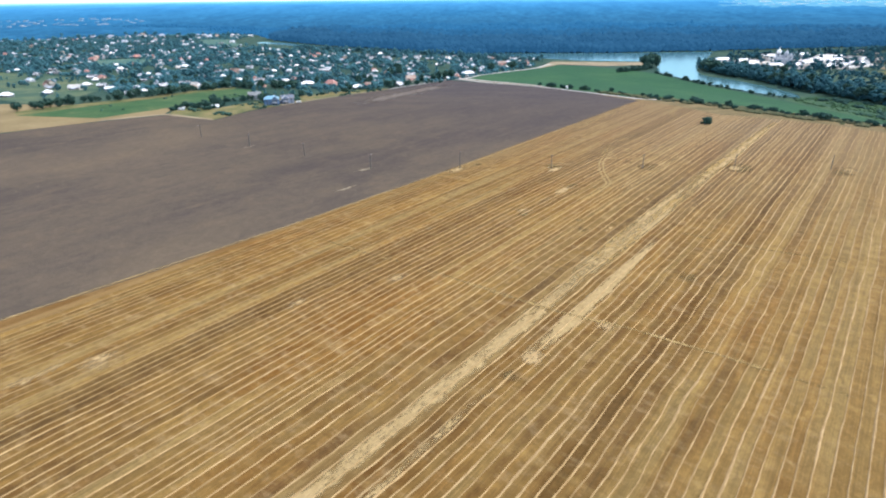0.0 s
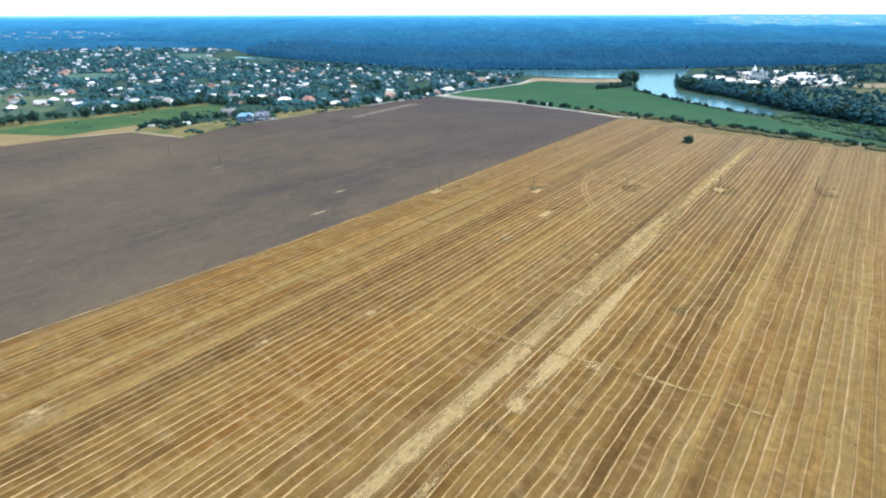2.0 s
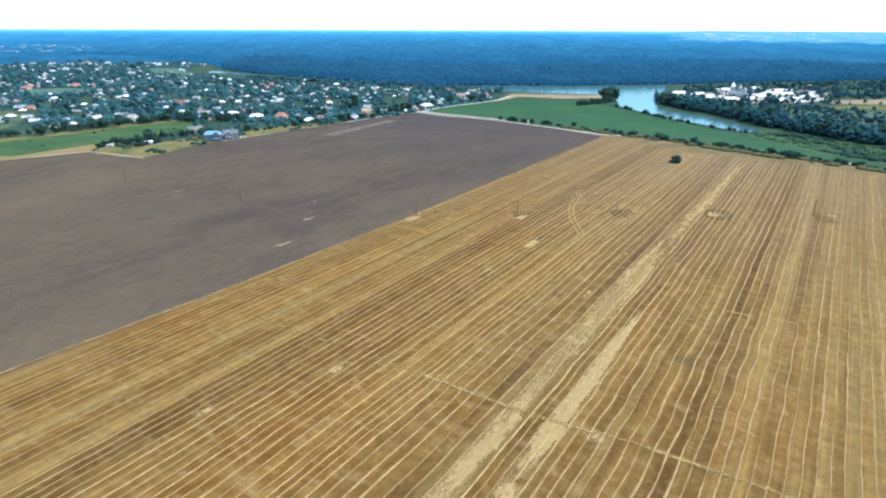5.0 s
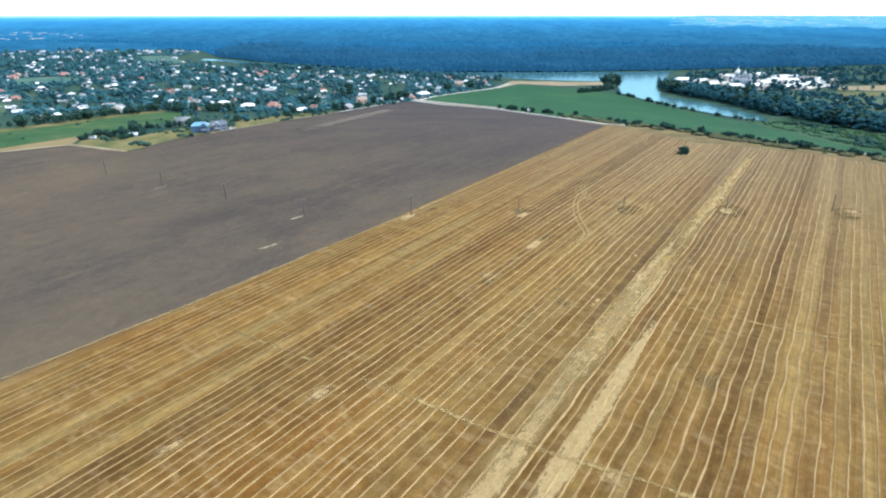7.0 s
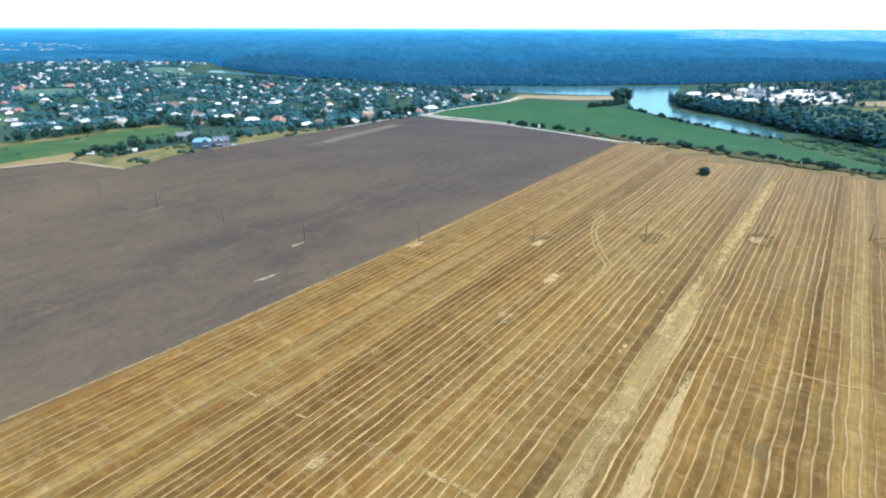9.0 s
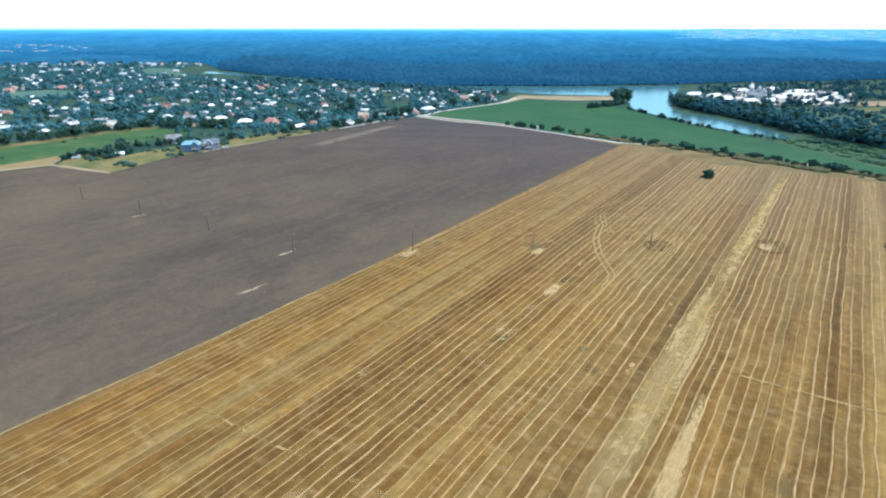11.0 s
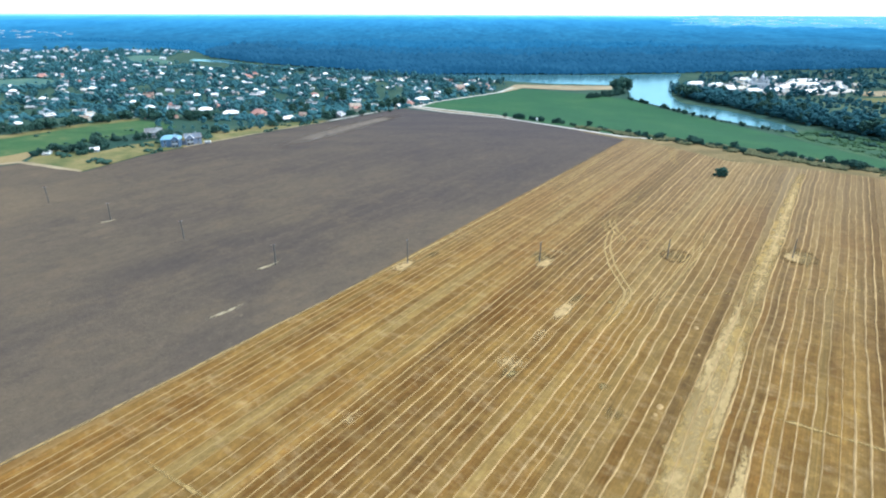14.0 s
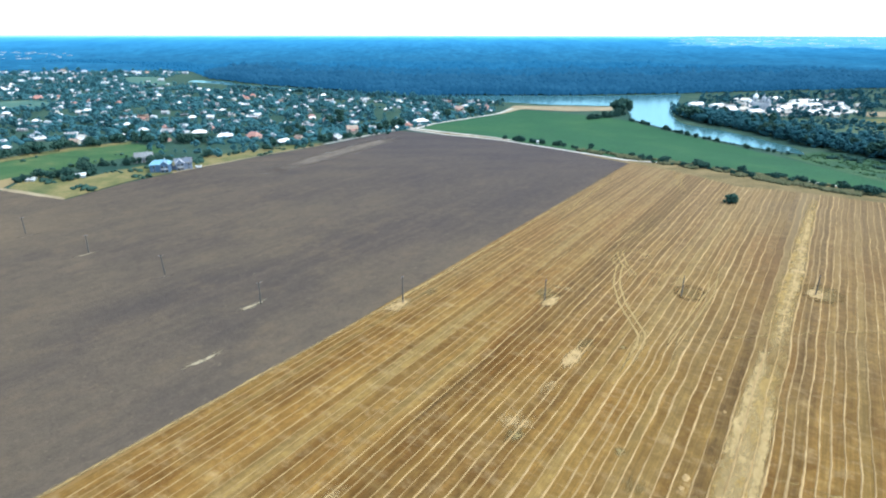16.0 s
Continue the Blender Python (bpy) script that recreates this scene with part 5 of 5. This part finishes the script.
def make_monastery():
    rng = random.Random(23)
    sheet("monastery_yard", [to_uw(*p) for p in ((410, 1075), (470, 1095), (560, 1130), (660, 1135))], [to_uw(*p) for p in ((395, 960), (480, 955), (580, 965), (660, 1010))], 24, 8, 0.4, M_ROAD, "pale paved yard between the monastery buildings", "yard", 1.0)
    hall = make_house(34, 15, 5.2, 2.8, "chalk", "white", label="long white monastery building with a bright metal roof", category="building", group="monastery buildings", name="monastery_building", porch=False)
    wing = make_house(22, 12, 4.6, 2.6, "chalk", "white", 3.0, "white monastery wing with a bright hipped roof", "building", "monastery buildings", "monastery_building", False)
    lodge = make_house(12, 8, 4.0, 2.8, "cream", "grey", 0.0, "cream lodge with a grey roof by the monastery", "building", "monastery buildings", "monastery_building", False)
    make_church(512, 1036)
    for kind, spots in ((hall, ((428, 985, 20), (531, 1137, 10), (574, 1056, 30), (545, 1025, 32), (622, 1113, 25), (661, 1089, -60), (600, 1085, 28), (440, 1010, 25), (640, 1040, 80), (648, 1062, 15), (452, 1030, 35))),
                        (wing, ((424, 1070, 0), (452, 1055, 10), (542, 1110, 20), (602, 1156, 0), (510, 990, 20), (609, 1057, 10), (552, 967, 15), (621, 1014, -10), (655, 1120, 10), (476, 985, 15), (581, 987, 10))),
                        (lodge, ((398, 984, 10), (380, 940, 20), (472, 1012, 5), (516, 970, 10), (685, 1058, 0), (741, 1159, 0), (741, 1216, 0), (574, 949, 15), (497, 1075, 0)))):
        for x, y, turn in spots:
            stand(kind, x, y, turn + rng.uniform(-6, 6), rng.uniform(0.92, 1.2))


make_monastery()


# ---- trees and bushes ----
WOOD = {}


def grow(wood, x, y, size, rng):
    """Adds one tree to a stand of trees too many to count."""
    w, h, z = rng.uniform(5, 10) * size, rng.uniform(7, 9.5) * size, float(terrain(x, y))
    spots = WOOD.setdefault(wood, [])
    many = 20 if y < 900 else 12
    for _ in range(many):
        a, r, t = rng.random() * 6.28, math.sqrt(rng.random()) * 0.46, rng.random()
        k = math.sin(math.pi * (0.15 + 0.8 * t)) * r * w
        s = w * rng.uniform(0.10, 0.20) * (1.0 if many == 20 else 1.25)
        spots.append((x + k * math.cos(a), y + k * math.sin(a), z + h * (0.2 + 0.72 * t), s, s * 0.8))


def raise_woods():
    for name, label in (("village_trees", "dark green garden trees among the village houses"), ("bank_trees", "dark green trees on the far river bank"), ("monastery_trees", "dark green trees round the monastery")):
        spots = np.array(WOOD[name])
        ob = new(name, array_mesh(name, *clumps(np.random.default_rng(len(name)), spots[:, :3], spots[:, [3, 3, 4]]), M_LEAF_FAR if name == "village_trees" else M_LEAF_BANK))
        ob.data.polygons.foreach_set("use_smooth", [True] * len(ob.data.polygons))
        tagged(ob, label, "trees", kind="stuff")


def make_plants():
    rng = random.Random(31)
    # lone bush in the stubble
    lone = make_tree(43, 7.2, 5.4, "bush", "lone dark green bush standing in the stubble", "lone bush")
    lone.matrix_world = pose(175.5, 445.5, 0.2)
    # hedge along the road
    for u, w, size in ((66, -154, 1.5), (63, -141, 1.6), (62, -137, 1.9), (61, -131, 1.7), (58, -119, 1.6), (57, -115, 1.2), (54, -106, 1.8), (53, -92, 1.2), (51, -87, 1.4), (50, -81, 1.3), (44, -70, 1.0), (42, -66, 0.9), (33, -50, 0.8), (31, -36, 1.2), (30, -30, 0.9), (27, -18, 0.8), (22, -8, 1.3)):
        x, y = field_xy(u + 2, w)
        plant(HEDGES, x, y, size * 0.8, rng)
    for x, y, size in ((142, 652, 1.2), (166, 580, 1.9), (171, 577, 1.5), (183, 574, 1.6), (200, 550, 2.1), (204, 546, 1.5), (224, 514, 1.4), (237, 506, 1.5)):
        plant(HEDGES, x, y, size * 0.8, rng)
    w = 0.0
    while w < 400:
        if rng.random() < 0.93:
            u = 12 - 0.16 * w + rng.uniform(-5, 5) if w < 240 else -26 - 0.05 * (w - 240) + rng.uniform(-4, 4)
            x, y = field_xy(u, w)
            plant(HEDGES, x, y, rng.uniform(0.45, 1.1) * (1.6 if rng.random() < 0.08 else 1) * (1.3 if w > 110 else 1), rng)
        w += rng.uniform(2.5, 6.5)
    # near bank of the river
    bank = along([(264, 912), (281, 845), (299, 780), (319, 730), (336, 690), (352, 664)], 46)
    for x, y in bank:
        if rng.random() < 0.72:
            plant(HEDGES, x - 2 + rng.uniform(-2, 2), y + rng.uniform(-3, 3), rng.uniform(0.4, 1.25), rng)
    for x, y, size in ((276, 996, 2.5), (266, 986, 2.0), (284, 1010, 2.3), (288, 994, 1.8), (266, 972, 1.2), (258, 962, 1.0), (246, 950, 0.9), (234, 943, 0.9), (222, 932, 0.8), (212, 925, 0.8), (262, 975, 0.9), (240, 955, 0.8)):
        plant(TREES[:3], x, y, size, rng)
    for x, y in along([(206, 920), (230, 938), (252, 955), (272, 975)], 34):
        plant(HEDGES, x + rng.uniform(-6, 6), y + rng.uniform(-5, 5), rng.uniform(0.8, 1.5), rng)
    for off, gap in ((8, 7), (15, 8), (23, 9), (32, 11)):
        line = [(344, 925), (352, 866), (374, 808), (397, 710), (421, 640), (468, 572), (540, 490), (640, 418)]
        for x, y in along(line, int(640 / gap)):
            grow("bank_trees", x + off + rng.uniform(-4, 4), y + off * 0.5 + rng.uniform(-4, 4), rng.uniform(0.9, 1.6), rng)
    # gardens behind the field-edge houses
    yard, count = [(-262, 600), (-230, 580), (-190, 590), (-130, 668), (-160, 690), (-230, 665), (-285, 672)], 0
    while count < 32:
        x, y = rng.uniform(-290, -125), rng.uniform(575, 695)
        if inside(yard, x, y):
            grow("village_trees", x, y, rng.uniform(0.45, 1.0), rng)
            count += 1
    # trees between the village and the upper river
    for x, y in along([(-430, 1325), (-402, 1309), (-349, 1291), (-295, 1262), (-230, 1250), (-150, 1225), (-60, 1195)], 70):
        grow("village_trees", x + rng.uniform(-8, 8), y + rng.uniform(-8, 8), rng.uniform(0.9, 1.5), rng)
    # far bank, below the monastery
    poly = [(350, 960), (346, 905), (380, 800), (395, 700), (425, 630), (520, 500), (640, 420), (760, 620), (640, 860), (570, 925), (430, 965)]
    count = 0
    while count < 500:
        x, y = rng.uniform(340, 760), rng.uniform(420, 970)
        near_bank = inside(poly, x, y)
        if not near_bank:
            continue
        edge = min(math.hypot(x - a, y - b) for a, b in ((378, 800), (398, 710), (356, 862), (346, 920), (422, 640), (470, 570)))
        if edge > 62 and rng.random() < 0.80 or not clear_of(x, y, 1):
            continue
        tall = rng.uniform(1.3, 2.0) if edge < 75 else rng.uniform(0.7, 1.3)
        if count < 60:
            plant(TREES, x, y, tall, rng)
        else:
            grow("bank_trees", x, y, tall, rng)
        count += 1
    # among and behind the monastery
    count = 0
    while count < 620:
        x, y = rng.uniform(360, 1150), rng.uniform(930, 1340)
        if y > 1240 + 0.26 * (x - 480) - 20 or x < 388 + 0.47 * max(0, y - 1000) or (640 < x < 800 and 940 < y < 1020) or not clear_of(x, y, 2) or abs(x) > 0.86 * y:
            continue
        grow("monastery_trees", x, y, rng.uniform(0.7, 1.35), rng)
        count += 1
    for _ in range(60):
        x, y = rng.uniform(346, 408), rng.uniform(935, 1060)
        if x > 345 + 0.2 * max(0, y - 940) and clear_of(x, y, -3):
            grow("monastery_trees", x, y, rng.uniform(0.9, 1.5), rng)
    # village gardens
    count = 0
    while count < 1180:
        x, y = rng.uniform(-1700, 110), rng.uniform(600, 1950)
        if not inside(VILLAGE, x, y) or abs(x) > 0.86 * (y + 25) or not clear_of(x, y, 1):
            continue
        if y < 800 and count < 400:
            plant(TREES, x, y, rng.uniform(0.55, 1.15), rng)
        else:
            grow("village_trees", x, y, rng.choice((0.6, 0.8, 1.0, 1.2, 1.5)), rng)
        count += 1
    # tall dark trees at the near corner of the village
    for x, y, size in ((-118, 673, 1.2), (-87, 760, 1.1), (-153, 742, 1.3), (-58, 801, 1.25), (-66, 792, 1.1), (-72, 782, 1.0), (-103, 716, 0.8), (8, 918, 1.3), (43, 968, 1.2), (-18, 868, 1.0), (-140, 902, 1.5), (-141, 832, 1.4), (-170, 745, 1.1), (-50, 815, 1.1), (-130, 845, 1.3)):
        plant(TREES[:3], x, y, size, rng)
    # fruit trees before the houses
    for x, y, r in PLACED[:]:
        if inside(VILLAGE, x, y) and y < 1500:
            grow("village_trees", x + rng.uniform(-9, 9), y - r - rng.uniform(1, 5), rng.uniform(0.3, 0.55), rng)
    # greenery from the lane's end to the upper river
    for _ in range(90):
        x = rng.uniform(-60, 110)
        grow("village_trees", x, 1185 - 0.45 * (x + 60) + rng.uniform(-45, 25), rng.uniform(0.6, 1.2), rng)
    # single trees on the western pasture
    pasture, count = [(-460, 560), (-520, 580), (-640, 660), (-900, 780), (-900, 900), (-640, 820), (-540, 750), (-470, 640)], 0
    while count < 70:
        x, y = rng.uniform(-900, -460), rng.uniform(560, 900)
        if inside(pasture, x, y) and clear_of(x, y, 2) and noise.noise(Vector((x / 45, y / 45, 2.2))) > -0.05:
            grow("village_trees", x, y, rng.uniform(0.5, 1.1), rng)
            count += 1
    # belt along the near edge of the village, and round the field-edge houses
    for x, y in along([(-440, 500), (-372, 592), (-346, 656), (-316, 692), (-285, 676), (-255, 690), (-235, 668)], 80):
        plant(TREES, x + rng.uniform(-9, 9), y + rng.uniform(-9, 9), rng.uniform(0.6, 1.1), rng)
    for x, y in along([(-300, 497), (-283, 510), (-262, 505), (-265, 530), (-276, 552), (-255, 560), (-235, 560), (-222, 556)], 56):
        plant(TREES if rng.random() < 0.5 else HEDGES, x + rng.uniform(-5, 5), y + rng.uniform(-5, 5), rng.uniform(0.5, 0.95), rng)
    for x, y in along([(-205, 575), (-175, 605), (-150, 650), (-122, 675), (-80, 725), (-60, 752)], 30):
        plant(TREES if rng.random() < 0.5 else HEDGES, x - 6 + rng.uniform(-8, 8), y + 8 + rng.uniform(-8, 8), rng.uniform(0.5, 0.9), rng)


make_plants()
raise_woods()


def shrubbery(name, poly, count, seed, low, high, label, keep=lambda x, y: True, leaves=None):
    """Low garden greenery that nobody could count."""
    rng = np.random.default_rng(seed)
    P = np.array(poly)
    centres, sizes = [], []
    while len(centres) < count:
        x, y = rng.uniform(*P[:, 0][[P[:, 0].argmin(), P[:, 0].argmax()]]), rng.uniform(*P[:, 1][[P[:, 1].argmin(), P[:, 1].argmax()]])
        if not inside(poly, x, y) or not keep(x, y):
            continue
        s = rng.uniform(low, high)
        centres.append((x, y, float(terrain(x, y)) + s * 0.5))
        sizes.append((s * 1.2, s * 1.2, s * 0.8))
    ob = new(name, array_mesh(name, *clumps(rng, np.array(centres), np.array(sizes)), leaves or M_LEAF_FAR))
    ob.data.polygons.foreach_set("use_smooth", [True] * len(ob.data.polygons))
    return tagged(ob, label, "shrubs", kind="stuff")


def garden_gaps(x, y):
    return not any(inside(glade, x, y) for glade in GLADES) and noise.noise(Vector((x / 60, y / 60, 1.7))) > -0.22


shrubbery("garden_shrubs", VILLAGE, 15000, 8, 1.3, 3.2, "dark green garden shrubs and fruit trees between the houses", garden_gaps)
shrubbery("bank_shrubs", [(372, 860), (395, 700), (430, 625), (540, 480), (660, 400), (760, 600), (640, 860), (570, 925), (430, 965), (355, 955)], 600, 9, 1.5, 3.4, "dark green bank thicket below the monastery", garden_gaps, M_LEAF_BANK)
VERGE = [field_xy(u, w) for u, w in ((40, -60), (24, 0), (14, 60), (2, 110), (-8, 170), (-30, 300), (-44, 300), (-30, 170), (-22, 110), (-6, 60), (8, 0), (30, -60))]
shrubbery("verge_scrub", VERGE, 5200, 12, 0.5, 1.7, "low grey-green scrub along the road verge", lambda x, y: noise.noise(Vector((x / 14, y / 14, 5.1))) > -0.12, M_SCRUB)
MEADOW = [field_xy(u, w) for u, w in GRASS_A + GRASS_B[::-1]]
shrubbery("meadow_scrub", MEADOW, 150, 14, 0.8, 2.2, "dark green scrub scattered over the dry meadow", lambda x, y: noise.noise(Vector((x / 18, y / 18, 8.1))) > 0.30, M_LEAF)
GARDEN = [field_xy(u, w) for u, w in GARDEN_A + GARDEN_B[::-1]]
shrubbery("garden_bushes", GARDEN, 12, 15, 0.9, 1.9, "single dark green bushes in the garden field", lambda x, y: noise.noise(Vector((x / 16, y / 16, 2.1))) > 0.1, M_LEAF)
REEDS = [(345, 660), (392, 680), (416, 630), (466, 556), (600, 430), (500, 310), (400, 400), (340, 500), (345, 600)]
shrubbery("reeds", REEDS, 2600, 10, 0.5, 1.3, "low green reeds along the river", lambda x, y: noise.noise(Vector((x / 22, y / 22, 3.3))) > -0.1, M_SEDGE)
shrubbery("marsh_shrubs", REEDS, 260, 16, 1.4, 3.0, "dark green willow scrub among the reeds", lambda x, y: noise.noise(Vector((x / 20, y / 40, 6.3))) > 0.22, M_LEAF)


# ---- far towns ----
def specks(name, radius, turns, count, seed, size, label, wall="chalk"):
    """Pale buildings of a far town, too small to tell apart."""
    rng = random.Random(seed)
    verts, faces = [], []
    for _ in range(count):
        r, a = rng.uniform(*radius), radians(rng.uniform(*turns))
        x, y = r * math.sin(a), 60 + r * math.cos(a)
        l, h = rng.uniform(*size), rng.uniform(3, 6)
        z = float(terrain(x, y)) + 11
        v, f = box(x - l, y - 6, z, x + l, y + 6, z + h)
        k = len(verts)
        verts += v
        faces += [tuple(i + k for i in q) for q in f]
    ob = new(name, mesh(name, verts, faces, M_WALL[wall]))
    tagged(ob, label, "town", kind="stuff")


specks("distant_town", (3750, 4450), (21, 43), 90, 5, (10, 46), "pale far town on the eastern plain")
specks("distant_village", (2700, 3150), (-46, -31), 90, 6, (4, 11), "pale far village among the woods", "grey")
